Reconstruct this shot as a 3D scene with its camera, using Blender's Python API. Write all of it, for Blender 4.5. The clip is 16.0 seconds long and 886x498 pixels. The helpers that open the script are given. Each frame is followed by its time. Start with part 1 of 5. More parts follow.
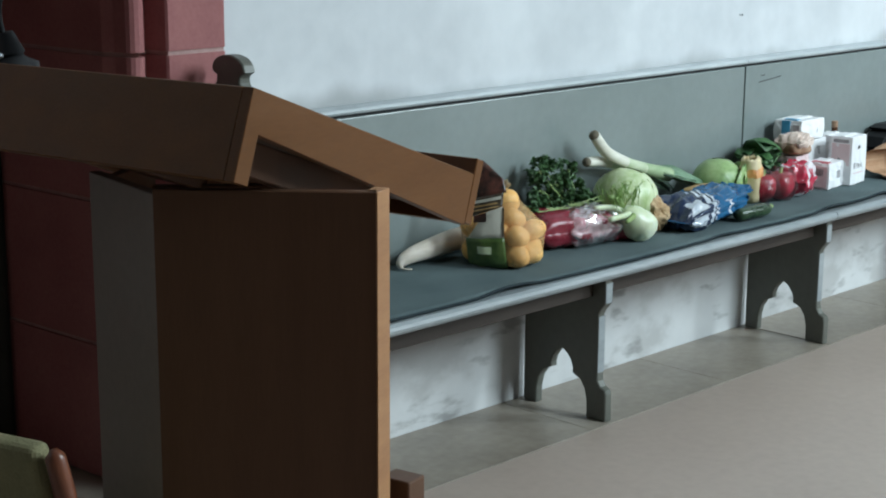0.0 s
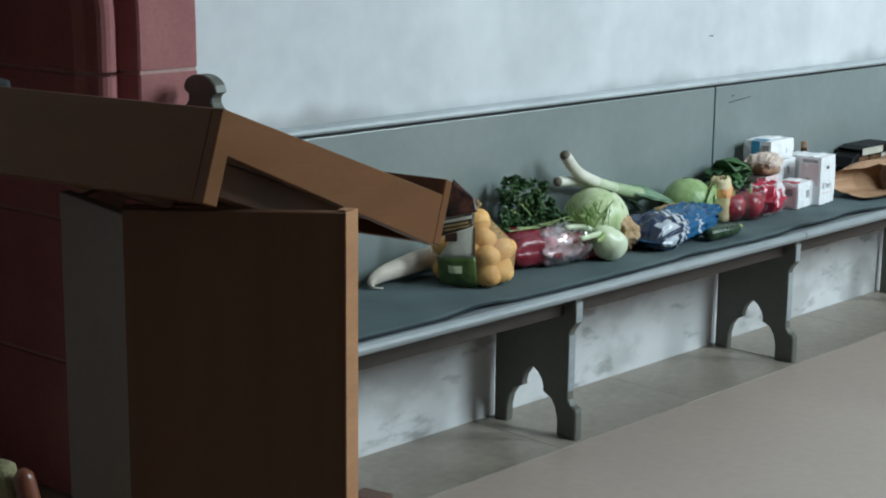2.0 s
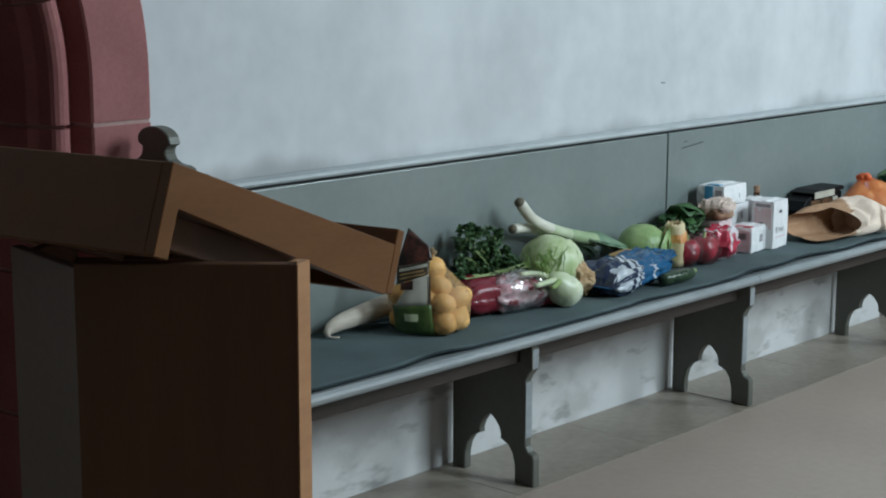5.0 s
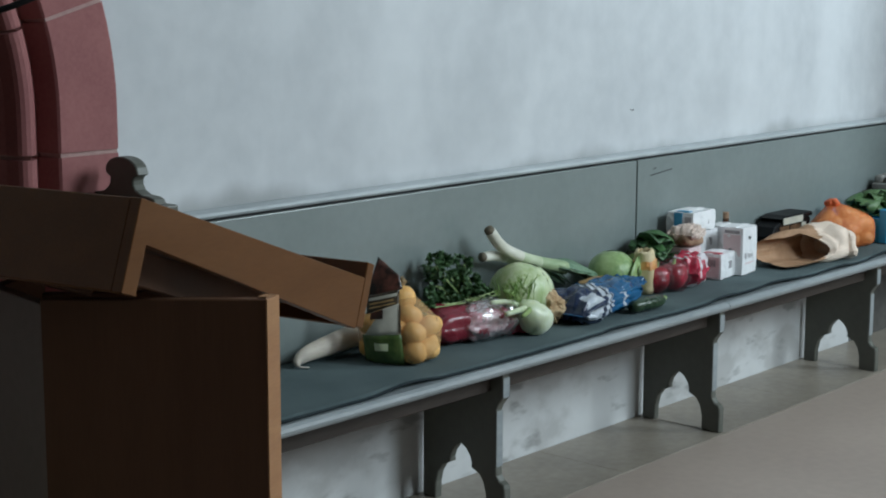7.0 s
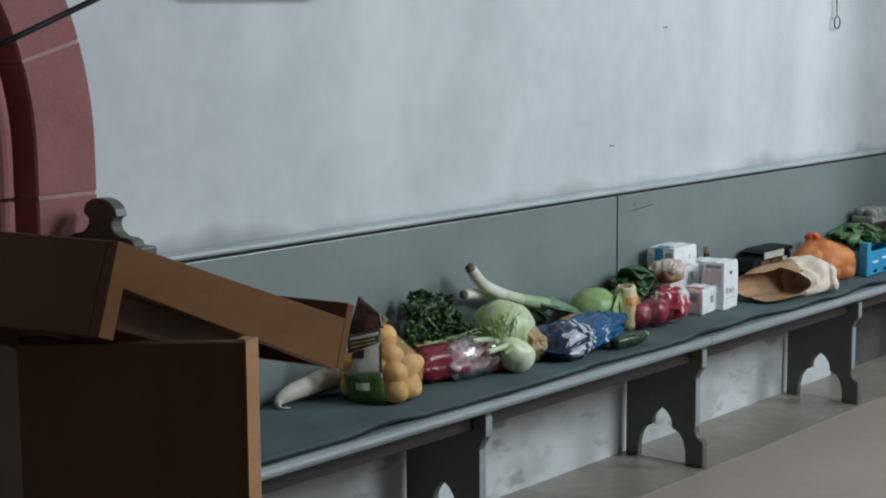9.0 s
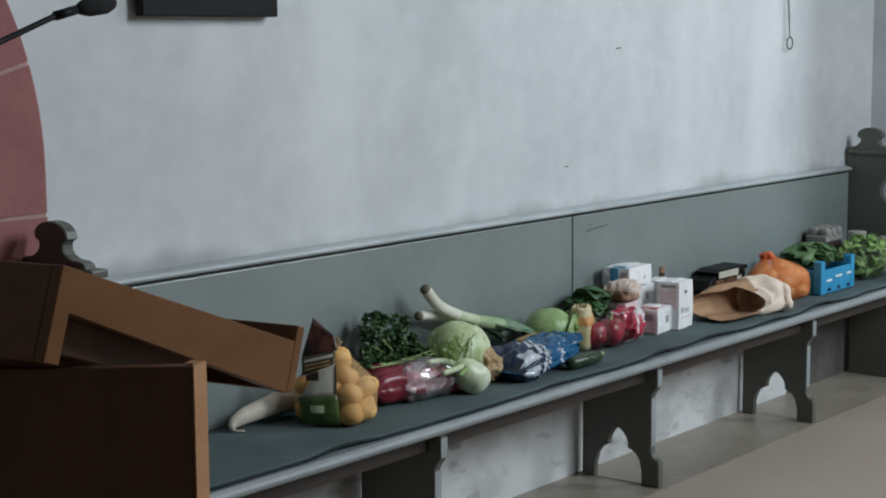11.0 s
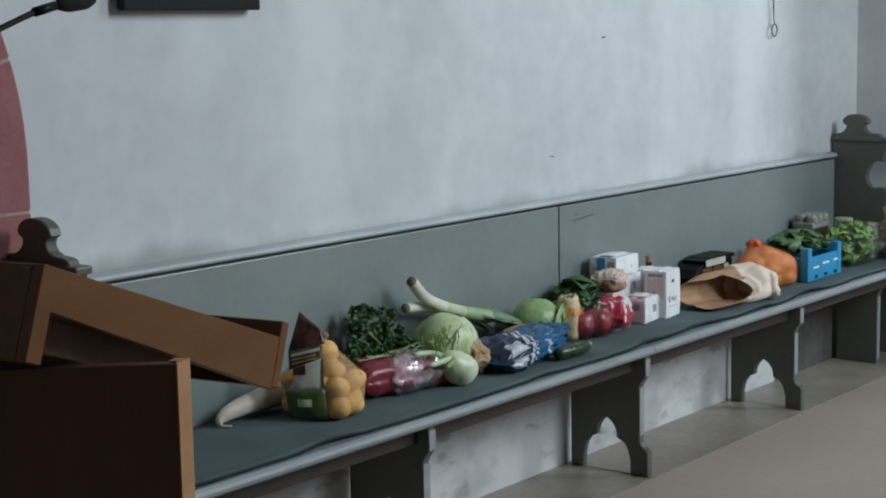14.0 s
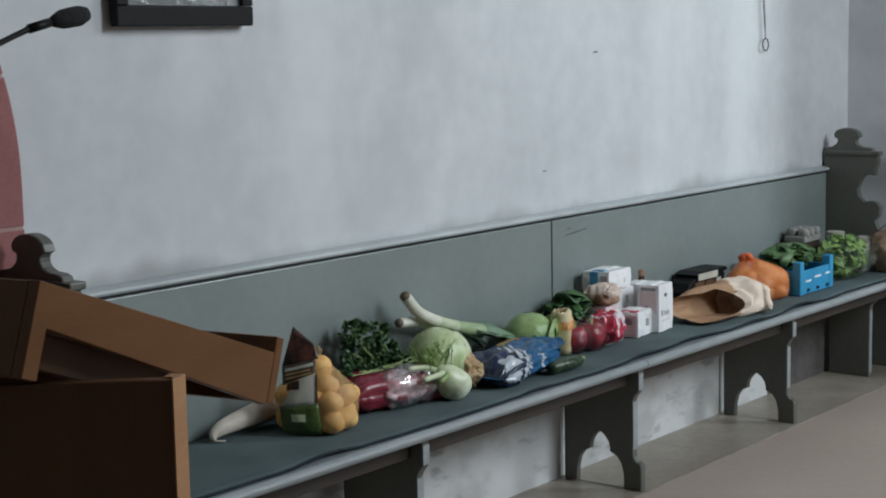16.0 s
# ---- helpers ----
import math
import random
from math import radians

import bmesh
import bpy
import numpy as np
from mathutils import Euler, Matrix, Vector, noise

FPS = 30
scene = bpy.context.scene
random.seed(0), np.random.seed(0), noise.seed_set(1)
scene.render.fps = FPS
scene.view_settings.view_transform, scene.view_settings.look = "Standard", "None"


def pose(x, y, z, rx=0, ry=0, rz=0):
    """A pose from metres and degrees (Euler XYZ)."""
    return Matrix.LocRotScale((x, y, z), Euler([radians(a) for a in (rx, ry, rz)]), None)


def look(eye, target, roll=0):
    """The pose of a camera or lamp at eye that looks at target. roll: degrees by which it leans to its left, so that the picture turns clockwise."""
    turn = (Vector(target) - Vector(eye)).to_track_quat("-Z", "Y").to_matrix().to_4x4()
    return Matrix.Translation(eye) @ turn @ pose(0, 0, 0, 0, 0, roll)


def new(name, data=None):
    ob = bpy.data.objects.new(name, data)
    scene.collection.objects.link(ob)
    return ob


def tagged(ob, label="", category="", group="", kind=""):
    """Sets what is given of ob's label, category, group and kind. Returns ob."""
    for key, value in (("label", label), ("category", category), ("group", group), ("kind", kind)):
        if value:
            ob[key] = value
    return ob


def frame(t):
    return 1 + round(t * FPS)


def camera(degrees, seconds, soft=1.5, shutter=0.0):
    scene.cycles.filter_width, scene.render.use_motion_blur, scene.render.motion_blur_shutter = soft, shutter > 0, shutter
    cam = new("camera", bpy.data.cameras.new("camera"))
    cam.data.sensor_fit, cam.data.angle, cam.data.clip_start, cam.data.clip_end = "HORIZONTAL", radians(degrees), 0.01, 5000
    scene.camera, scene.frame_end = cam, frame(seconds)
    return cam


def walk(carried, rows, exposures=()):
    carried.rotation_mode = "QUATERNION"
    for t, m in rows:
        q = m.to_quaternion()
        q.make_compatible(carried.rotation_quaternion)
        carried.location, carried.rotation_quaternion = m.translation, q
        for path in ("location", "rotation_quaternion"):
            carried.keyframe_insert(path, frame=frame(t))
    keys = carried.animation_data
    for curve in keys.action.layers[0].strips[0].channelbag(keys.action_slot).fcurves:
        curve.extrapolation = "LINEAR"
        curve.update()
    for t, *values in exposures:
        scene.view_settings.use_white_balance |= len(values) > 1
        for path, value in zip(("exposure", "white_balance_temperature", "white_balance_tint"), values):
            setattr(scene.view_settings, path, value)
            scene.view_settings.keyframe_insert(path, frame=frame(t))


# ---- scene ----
cam = camera(30.76, 16.0, soft=2.0)
PATH = [  # seconds, eye, heading, tilt, lean
    (0, (-4.750, -3.218, 1.490), 44.507, -12.665, -0.317),
    (0.5, (-4.751, -3.224, 1.492), 43.822, -12.200, -0.149),
    (1, (-4.753, -3.230, 1.494), 42.568, -11.911, -0.906),
    (1.5, (-4.755, -3.234, 1.496), 42.591, -11.936, -0.620),
    (2, (-4.756, -3.237, 1.498), 43.585, -12.030, -0.619),
    (2.5, (-4.757, -3.240, 1.498), 43.414, -11.858, -0.578),
    (3, (-4.757, -3.245, 1.499), 43.436, -11.799, -0.344),
    (3.5, (-4.758, -3.251, 1.500), 43.462, -11.654, -0.182),
    (4, (-4.758, -3.256, 1.501), 41.776, -10.456, -0.359),
    (4.2, (-4.758, -3.257, 1.501), 42.355, -10.589, -0.163),
    (6.5, (-4.749, -3.247, 1.519), 41.274, -9.789, -0.333),
    (7, (-4.747, -3.245, 1.520), 41.054, -9.545, -0.185),
    (7.5, (-4.744, -3.242, 1.521), 40.564, -9.104, -0.039),
    (8, (-4.740, -3.239, 1.521), 40.345, -8.740, 0.044),
    (8.5, (-4.737, -3.236, 1.522), 40.383, -8.441, 0.200),
    (10.8, (-4.721, -3.248, 1.526), 39.375, -7.679, 0.433),
    (11, (-4.720, -3.247, 1.525), 38.953, -7.542, 0.389),
    (11.5, (-4.720, -3.246, 1.525), 38.683, -7.394, 0.424),
    (12, (-4.718, -3.245, 1.524), 38.613, -7.369, 0.363),
    (12.5, (-4.715, -3.244, 1.523), 38.469, -7.447, 0.485),
    (13, (-4.712, -3.244, 1.524), 38.582, -7.732, 0.503),
    (13.5, (-4.708, -3.244, 1.526), 38.379, -7.990, 0.697),
    (14, (-4.706, -3.244, 1.529), 38.534, -7.905, 0.997),
    (14.5, (-4.706, -3.245, 1.530), 38.366, -7.725, 1.142),
    (15, (-4.708, -3.245, 1.532), 38.276, -7.566, 1.218),
    (15.5, (-4.711, -3.245, 1.532), 38.213, -7.460, 1.200),
    (16, (-4.714, -3.245, 1.532), 38.232, -7.411, 1.091),
]


def aim(eye, heading, tilt, lean):
    h, v = radians(heading), radians(tilt)
    way = Vector((math.cos(h) * math.cos(v), math.sin(h) * math.cos(v), math.sin(v)))
    return look(eye, Vector(eye) + way, -lean)


walk(cam, [(t, aim(e, h, v, r)) for t, e, h, v, r in PATH], [(0.0, 0.84, 6080, 5.5), (1.0, 0.70, 6080, 5.7), (3.0, 0.61, 6080, 6), (4.0, 0.43, 6090, 6.4), (7.5, 0.26, 6150, 8), (11.0, 0.13, 6400, 12), (13.5, 0.12, 6250, 11), (16.0, 0.12, 6450, 13)])

# ---- light: overcast daylight through tall windows in the south wall ----
world = bpy.data.worlds.new("sky")
scene.world = world
world.use_nodes = True
wn = world.node_tree.nodes
sky = wn.new("ShaderNodeTexSky")
sky.sky_type = "NISHITA"
sky.sun_disc = False
sky.sun_elevation, sky.sun_rotation = radians(35), radians(140)
wn["Background"].inputs["Strength"].default_value = 0.1
world.node_tree.links.new(sky.outputs[0], wn["Background"].inputs["Color"])
WINDOWS = [(0.0, 1.4, 160), (4.3, 5.5, 192)]
for x0, x1, watts in WINDOWS:
    lamp = bpy.data.lights.new("window_daylight", "AREA")
    lamp.shape, lamp.size, lamp.size_y = "RECTANGLE", x1 - x0, 2.9
    lamp.energy, lamp.color = watts * (x1 - x0), (0.84, 0.96, 1.0)
    new("window_daylight", lamp).matrix_world = look(((x0 + x1) / 2, -6.02, 4.15), ((x0 + x1) / 2 - 1.2, 0, 0.7))

# ---- materials ----
def mat(name, c1, c2=None, scale=8.0, rough=0.6, bump=0.0, metal=0.0, fine=60.0, stretch=(1, 1, 1), alpha=1.0, spec=0.5, coat=0.0, sss=0.0, lo=0.35, hi=0.65, weave=0.0, rvar=0.12):
    """Two-scale noise between two colours, with relief and uneven gloss."""
    m = bpy.data.materials.new(name)
    m.use_nodes = True
    nt = m.node_tree
    b = nt.nodes["Principled BSDF"]
    co = nt.nodes.new("ShaderNodeTexCoord")
    mp = nt.nodes.new("ShaderNodeMapping")
    mp.inputs["Scale"].default_value = stretch
    nt.links.new(co.outputs["Object"], mp.inputs["Vector"])
    n1 = nt.nodes.new("ShaderNodeTexNoise")
    n1.inputs["Scale"].default_value, n1.inputs["Detail"].default_value = scale, 6
    n2 = nt.nodes.new("ShaderNodeTexNoise")
    n2.inputs["Scale"].default_value, n2.inputs["Detail"].default_value = fine, 4
    for n in (n1, n2):
        nt.links.new(mp.outputs[0], n.inputs["Vector"])
    add = nt.nodes.new("ShaderNodeMath")
    add.operation = "MULTIPLY_ADD"
    add.inputs[1].default_value = 0.35
    nt.links.new(n2.outputs[0], add.inputs[0])
    sc = nt.nodes.new("ShaderNodeMath")
    sc.operation = "MULTIPLY"
    sc.inputs[1].default_value = 0.65
    nt.links.new(n1.outputs[0], sc.inputs[0])
    nt.links.new(sc.outputs[0], add.inputs[2])
    ramp = nt.nodes.new("ShaderNodeValToRGB")
    ramp.color_ramp.elements[0].position, ramp.color_ramp.elements[1].position = lo, hi
    ramp.color_ramp.elements[0].color = (*c1, 1)
    ramp.color_ramp.elements[1].color = (*(c2 or [min(1, v * 1.25) for v in c1]), 1)
    nt.links.new(add.outputs[0], ramp.inputs[0])
    nt.links.new(ramp.outputs[0], b.inputs["Base Color"])
    rr = nt.nodes.new("ShaderNodeMapRange")
    rr.inputs["To Min"].default_value, rr.inputs["To Max"].default_value = max(0.02, rough - rvar), min(1, rough + rvar)
    nt.links.new(n1.outputs[0], rr.inputs["Value"])
    nt.links.new(rr.outputs[0], b.inputs["Roughness"])
    b.inputs["Metallic"].default_value = metal
    b.inputs["Alpha"].default_value = alpha
    b.inputs["Specular IOR Level"].default_value = spec
    b.inputs["Coat Weight"].default_value = coat
    b.inputs["Coat Roughness"].default_value = 0.12
    if sss:
        b.inputs["Subsurface Weight"].default_value = sss
        b.inputs["Subsurface Radius"].default_value = (0.01, 0.008, 0.004)
        b.inputs["Subsurface Scale"].default_value = 0.5
    if bump:
        bp = nt.nodes.new("ShaderNodeBump")
        bp.inputs["Strength"].default_value, bp.inputs["Distance"].default_value = bump, 0.01
        nt.links.new(add.outputs[0], bp.inputs["Height"])
        nt.links.new(bp.outputs[0], b.inputs["Normal"])
    return m


def plaster(name, base, dark, rail_z=None, patches=None):
    """Limewashed wall: broad clouds, vertical washes, grime with a shape of its own along a ledge, bared patches low down."""
    m = mat(name, dark, base, scale=1.3, rough=0.85, bump=0.12, fine=12.0, lo=0.25, hi=0.65)
    nt = m.node_tree
    b = nt.nodes["Principled BSDF"]
    col = b.inputs["Base Color"].links[0].from_socket
    co = nt.nodes.new("ShaderNodeTexCoord")

    def mixed(under, over, fac, strength):
        mx = nt.nodes.new("ShaderNodeMix")
        mx.data_type = "RGBA"
        mul = nt.nodes.new("ShaderNodeMath")
        mul.operation = "MULTIPLY"
        mul.inputs[1].default_value = strength
        nt.links.new(fac, mul.inputs[0])
        nt.links.new(mul.outputs[0], mx.inputs["Factor"])
        nt.links.new(under, mx.inputs["A"])
        mx.inputs["B"].default_value = (*over, 1)
        return mx.outputs["Result"]

    def noise_mask(scale, stretch, lo, hi, detail=5):
        mp = nt.nodes.new("ShaderNodeMapping")
        mp.inputs["Scale"].default_value = stretch
        nt.links.new(co.outputs["Object"], mp.inputs["Vector"])
        n = nt.nodes.new("ShaderNodeTexNoise")
        n.inputs["Scale"].default_value, n.inputs["Detail"].default_value = scale, detail
        nt.links.new(mp.outputs[0], n.inputs["Vector"])
        r = nt.nodes.new("ShaderNodeMapRange")
        r.interpolation_type = "SMOOTHSTEP"
        r.inputs["From Min"].default_value, r.inputs["From Max"].default_value = lo, hi
        nt.links.new(n.outputs[0], r.inputs["Value"])
        return r.outputs[0], n.outputs[0]

    wash, wn_ = noise_mask(2.2, (1.0, 1, 0.18), 0.5, 0.72)
    col = mixed(col, [min(1, v * 1.12) for v in base], wash, 0.40)
    blot, _ = noise_mask(1.1, (1, 1, 1.1), 0.47, 0.68)
    col = mixed(col, [v * 0.86 for v in dark], blot, 0.5)
    if rail_z is not None:
        sep = nt.nodes.new("ShaderNodeSeparateXYZ")
        nt.links.new(co.outputs["Object"], sep.inputs[0])
        _, raw = noise_mask(3.0, (1, 1, 0.6), 0.3, 0.8)
        up = nt.nodes.new("ShaderNodeMath")
        up.operation = "MULTIPLY_ADD"
        up.inputs[1].default_value = -0.16
        nt.links.new(raw, up.inputs[0])
        nt.links.new(sep.outputs["Z"], up.inputs[2])
        band = nt.nodes.new("ShaderNodeMapRange")
        band.interpolation_type = "SMOOTHSTEP"
        band.inputs["From Min"].default_value, band.inputs["From Max"].default_value = rail_z - 0.125, rail_z - 0.055
        band.inputs["To Min"].default_value, band.inputs["To Max"].default_value = 1, 0
        nt.links.new(up.outputs[0], band.inputs["Value"])
        floor_cut = nt.nodes.new("ShaderNodeMapRange")
        floor_cut.inputs["From Min"].default_value, floor_cut.inputs["From Max"].default_value = rail_z - 0.20, rail_z - 0.10
        nt.links.new(sep.outputs["Z"], floor_cut.inputs["Value"])
        both = nt.nodes.new("ShaderNodeMath")
        both.operation = "MULTIPLY"
        nt.links.new(band.outputs[0], both.inputs[0])
        nt.links.new(floor_cut.outputs[0], both.inputs[1])
        col = mixed(col, (0.16, 0.16, 0.15), both.outputs[0], 0.5)
    if patches:
        pm, _ = noise_mask(3.4, (1, 1, 1.4), 0.51, 0.64, 8)
        col = mixed(col, patches, pm, 0.42)
        pm2, _ = noise_mask(9, (0.6, 1, 1.6), 0.57, 0.70, 7)
        col = mixed(col, [v * 0.5 for v in patches], pm2, 0.55)
    nt.links.new(col, b.inputs["Base Color"])
    return m


def film(name, tint, veil, gloss=1.0):
    """Thin clear wrapping film: see-through with a faint milky veil, and mirror-like glints on its creases."""
    m = bpy.data.materials.new(name)
    m.use_nodes = True
    nt = m.node_tree
    b = nt.nodes["Principled BSDF"]
    b.inputs["Base Color"].default_value = (*tint, 1)
    b.inputs["Roughness"].default_value = 0.4
    n = nt.nodes.new("ShaderNodeTexNoise")
    n.inputs["Scale"].default_value, n.inputs["Detail"].default_value = 22, 2
    bp = nt.nodes.new("ShaderNodeBump")
    bp.inputs["Strength"].default_value, bp.inputs["Distance"].default_value = 0.12, 0.02
    nt.links.new(n.outputs[0], bp.inputs["Height"])
    clear = nt.nodes.new("ShaderNodeBsdfTransparent")
    body = nt.nodes.new("ShaderNodeMixShader")
    body.inputs[0].default_value = veil
    nt.links.new(clear.outputs[0], body.inputs[1])
    nt.links.new(b.outputs[0], body.inputs[2])
    shine = nt.nodes.new("ShaderNodeBsdfGlossy")
    shine.inputs["Roughness"].default_value = 0.16
    nt.links.new(bp.outputs[0], shine.inputs["Normal"])
    fr = nt.nodes.new("ShaderNodeFresnel")
    fr.inputs["IOR"].default_value = 1.4
    nt.links.new(bp.outputs[0], fr.inputs["Normal"])
    amount = nt.nodes.new("ShaderNodeMath")
    amount.operation = "MULTIPLY"
    amount.use_clamp = True
    amount.inputs[1].default_value = gloss
    nt.links.new(fr.outputs[0], amount.inputs[0])
    both = nt.nodes.new("ShaderNodeMixShader")
    nt.links.new(amount.outputs[0], both.inputs[0])
    nt.links.new(body.outputs[0], both.inputs[1])
    nt.links.new(shine.outputs[0], both.inputs[2])
    nt.links.new(both.outputs[0], nt.nodes["Material Output"].inputs["Surface"])
    return m


WALL = plaster("limewashed plaster", (0.655, 0.665, 0.68), (0.48, 0.495, 0.515), rail_z=0.935)
PLINTH = plaster("damp white plaster", (0.63, 0.625, 0.62), (0.53, 0.53, 0.53), patches=(0.27, 0.255, 0.24))
# unseen east wall, kept pale as a reflector for fill and panel sheen
ROOM_BOUNCE = mat("pale bounce wall", (0.50, 0.50, 0.49), (0.62, 0.62, 0.61), 2.0, 0.9, 0.2)
# other unseen room surfaces, grey set by how much fill they return
ROOM = mat("unseen room with dimmed bounce", (0.25, 0.225, 0.20), (0.31, 0.285, 0.26), 2.0, 0.9, 0.2)
PAINT = mat("grey green oil paint", (0.188, 0.22, 0.213), (0.226, 0.258, 0.252), 3.0, 0.33, 0.06, fine=34, rvar=0.08, spec=0.9)
RAIL = mat("pale worn rail paint", (0.34, 0.37, 0.38), (0.50, 0.53, 0.54), 6.0, 0.4, 0.15, fine=40, stretch=(0.3, 1, 1))
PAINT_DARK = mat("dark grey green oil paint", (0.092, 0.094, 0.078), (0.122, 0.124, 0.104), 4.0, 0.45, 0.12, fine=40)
NOSE = mat("worn pale grey paint", (0.23, 0.255, 0.265), (0.33, 0.355, 0.365), 7.0, 0.35, 0.15, stretch=(0.3, 1, 1))
# brown wood, its colour lowered to carry the shade below the seat
APRON = mat("brown wood with seat shade", (0.024, 0.016, 0.012), (0.042, 0.030, 0.022), 9, 0.55, 0.2, stretch=(0.2, 1, 1))
# near-black felt tone that includes the shadow line at the runner's front
EDGE_SHADE = mat("dark felt edge with shadow", (0.018, 0.026, 0.030), (0.035, 0.046, 0.050), 20, 0.95, 0.4, spec=0.1)
FELT = mat("slate grey felt", (0.076, 0.104, 0.108), (0.118, 0.152, 0.156), 5.0, 0.95, 0.5, fine=260, spec=0.2)
WOOD = mat("cherry veneer", (0.112, 0.056, 0.033), (0.134, 0.068, 0.040), 5.0, 0.45, 0.04, fine=50, stretch=(5, 5, 0.5), spec=0.25)
WOOD_H = mat("cherry veneer rail", (0.128, 0.051, 0.015), (0.162, 0.067, 0.021), 4.0, 0.4, 0.05, fine=50, stretch=(0.7, 3, 5), spec=0.3)
UNDERBOARD = mat("brownish grey board", (0.085, 0.062, 0.055), (0.115, 0.086, 0.077), 5, 0.7, 0.05)
GREY_BOARD = mat("grey laminate board", (0.175, 0.140, 0.12), (0.21, 0.172, 0.15), 5, 0.6, 0.05)
WOOD_EDGE = mat("pale edge banding", (0.355, 0.165, 0.072), (0.45, 0.235, 0.108), 7, 0.42, 0.05, stretch=(1, 1, 6))
STONE = mat("red sandstone", (0.255, 0.090, 0.090), (0.335, 0.135, 0.130), 5.0, 0.8, 0.10, fine=90)
MORTAR = mat("pale mortar", (0.36, 0.22, 0.205), (0.46, 0.31, 0.285), 20, 0.9, 0.3)
SLAB = mat("grey stone slab", (0.19, 0.16, 0.128), (0.36, 0.315, 0.26), 3.5, 0.38, 0.2, fine=30, lo=0.3, hi=0.7)
FLOOR = mat("beige screed", (0.36, 0.288, 0.243), (0.43, 0.35, 0.297), 1.2, 0.42, 0.05, fine=30, rvar=0.08)
DOOR = mat("dark painted door", (0.014, 0.018, 0.012), (0.026, 0.03, 0.022), 4, 0.5, 0.1)
BLACK = mat("black lacquer", (0.006, 0.006, 0.007), (0.011, 0.011, 0.012), 10, 0.5, 0.05, spec=0.15)
FOAM = mat("black foam", (0.008, 0.008, 0.009), (0.014, 0.014, 0.015), 40, 0.95, 0.6, fine=300)
STEEL = mat("dull steel", (0.30, 0.31, 0.32), (0.4, 0.41, 0.42), 12, 0.35, 0.05, metal=0.9)
PAPER = mat("grey print paper", (0.10, 0.105, 0.105), (0.17, 0.17, 0.165), 6, 0.8)
GLASSY = film("picture glass", (0.9, 0.95, 0.95), 0.02)
CORD = mat("dark cord", (0.05, 0.05, 0.05), (0.09, 0.09, 0.085), 30, 0.8)
OLIVE = mat("olive upholstery", (0.19, 0.175, 0.09), (0.26, 0.24, 0.13), 12, 0.95, 0.6, fine=220)
BEECH = mat("red brown chair wood", (0.12, 0.035, 0.018), (0.19, 0.065, 0.032), 8, 0.35, 0.05, coat=0.2)

CABBAGE = mat("pale cabbage leaf", (0.34, 0.46, 0.17), (0.72, 0.76, 0.54), 9, 0.36, 0.3, fine=60, stretch=(1, 1, 0.35), sss=0.1)
VEIN = mat("cabbage vein", (0.55, 0.62, 0.38), (0.66, 0.71, 0.48), 14, 0.45, 0.1)
CABBAGE2 = mat("green cabbage leaf", (0.19, 0.31, 0.10), (0.40, 0.52, 0.24), 12, 0.38, 0.3, fine=60, sss=0.1)
LEEK_W = mat("leek white", (0.62, 0.60, 0.50), (0.80, 0.78, 0.69), 22, 0.4, 0.15, stretch=(0.3, 1, 1))
LEEK_P = mat("leek neck", (0.42, 0.50, 0.30), (0.60, 0.65, 0.47), 18, 0.42, 0.15, stretch=(0.3, 1, 1))
LEEK_M = mat("leek sheath", (0.25, 0.36, 0.18), (0.42, 0.50, 0.30), 18, 0.42, 0.15, stretch=(0.3, 1, 1))
LEEK_G = mat("leek green", (0.12, 0.205, 0.13), (0.22, 0.33, 0.21), 18, 0.42, 0.2)
ROOT = mat("dry roots", (0.10, 0.085, 0.06), (0.2, 0.17, 0.12), 40, 0.9, 0.4)
PARSLEY = mat("parsley leaf", (0.030, 0.080, 0.026), (0.075, 0.155, 0.050), 30, 0.55, 0.2)
FROND = mat("fennel frond", (0.13, 0.24, 0.045), (0.26, 0.40, 0.10), 30, 0.6)
STEM = mat("green stalk", (0.20, 0.30, 0.09), (0.33, 0.42, 0.16), 20, 0.5, 0.1)
FENNEL = mat("fennel bulb", (0.52, 0.60, 0.36), (0.74, 0.78, 0.60), 12, 0.35, 0.12, stretch=(1, 1, 0.3), sss=0.15)
CELERIAC = mat("celeriac skin", (0.34, 0.19, 0.08), (0.60, 0.45, 0.27), 34, 0.85, 0.8, fine=120)
DAIKON = mat("white radish skin", (0.58, 0.50, 0.42), (0.78, 0.71, 0.61), 10, 0.6, 0.25, stretch=(0.5, 2, 2), sss=0.1)
POTATO = mat("yellow potato", (0.78, 0.40, 0.10), (0.90, 0.56, 0.21), 12, 0.55, 0.25, fine=90)
NETNECK = mat("gathered yellow net", (0.52, 0.34, 0.15), (0.66, 0.48, 0.26), 30, 0.5, 0.5, fine=200, alpha=0.5, stretch=(3, 3, 0.4))
NETTING = mat("yellow net", (0.72, 0.45, 0.18), (0.84, 0.58, 0.28), 60, 0.45, 0.3, fine=300, alpha=0.34)
LABEL_W = mat("white label", (0.46, 0.44, 0.37), (0.58, 0.56, 0.48), 9, 0.4)
LABEL_G = mat("green label", (0.040, 0.085, 0.018), (0.12, 0.17, 0.045), 14, 0.4, 0.3)
LABEL_K = mat("black label", (0.030, 0.026, 0.020), (0.085, 0.06, 0.035), 22, 0.35, 0.2)
LABEL_T = mat("dark pictured label", (0.012, 0.012, 0.010), (0.13, 0.045, 0.032), 26, 0.35, lo=0.42, hi=0.62)
INK = mat("dark print", (0.03, 0.03, 0.035), (0.06, 0.06, 0.065), 20, 0.45)
REDBAG = mat("dark red foil", (0.17, 0.014, 0.026), (0.29, 0.04, 0.06), 9, 0.30, 0.15, fine=40)
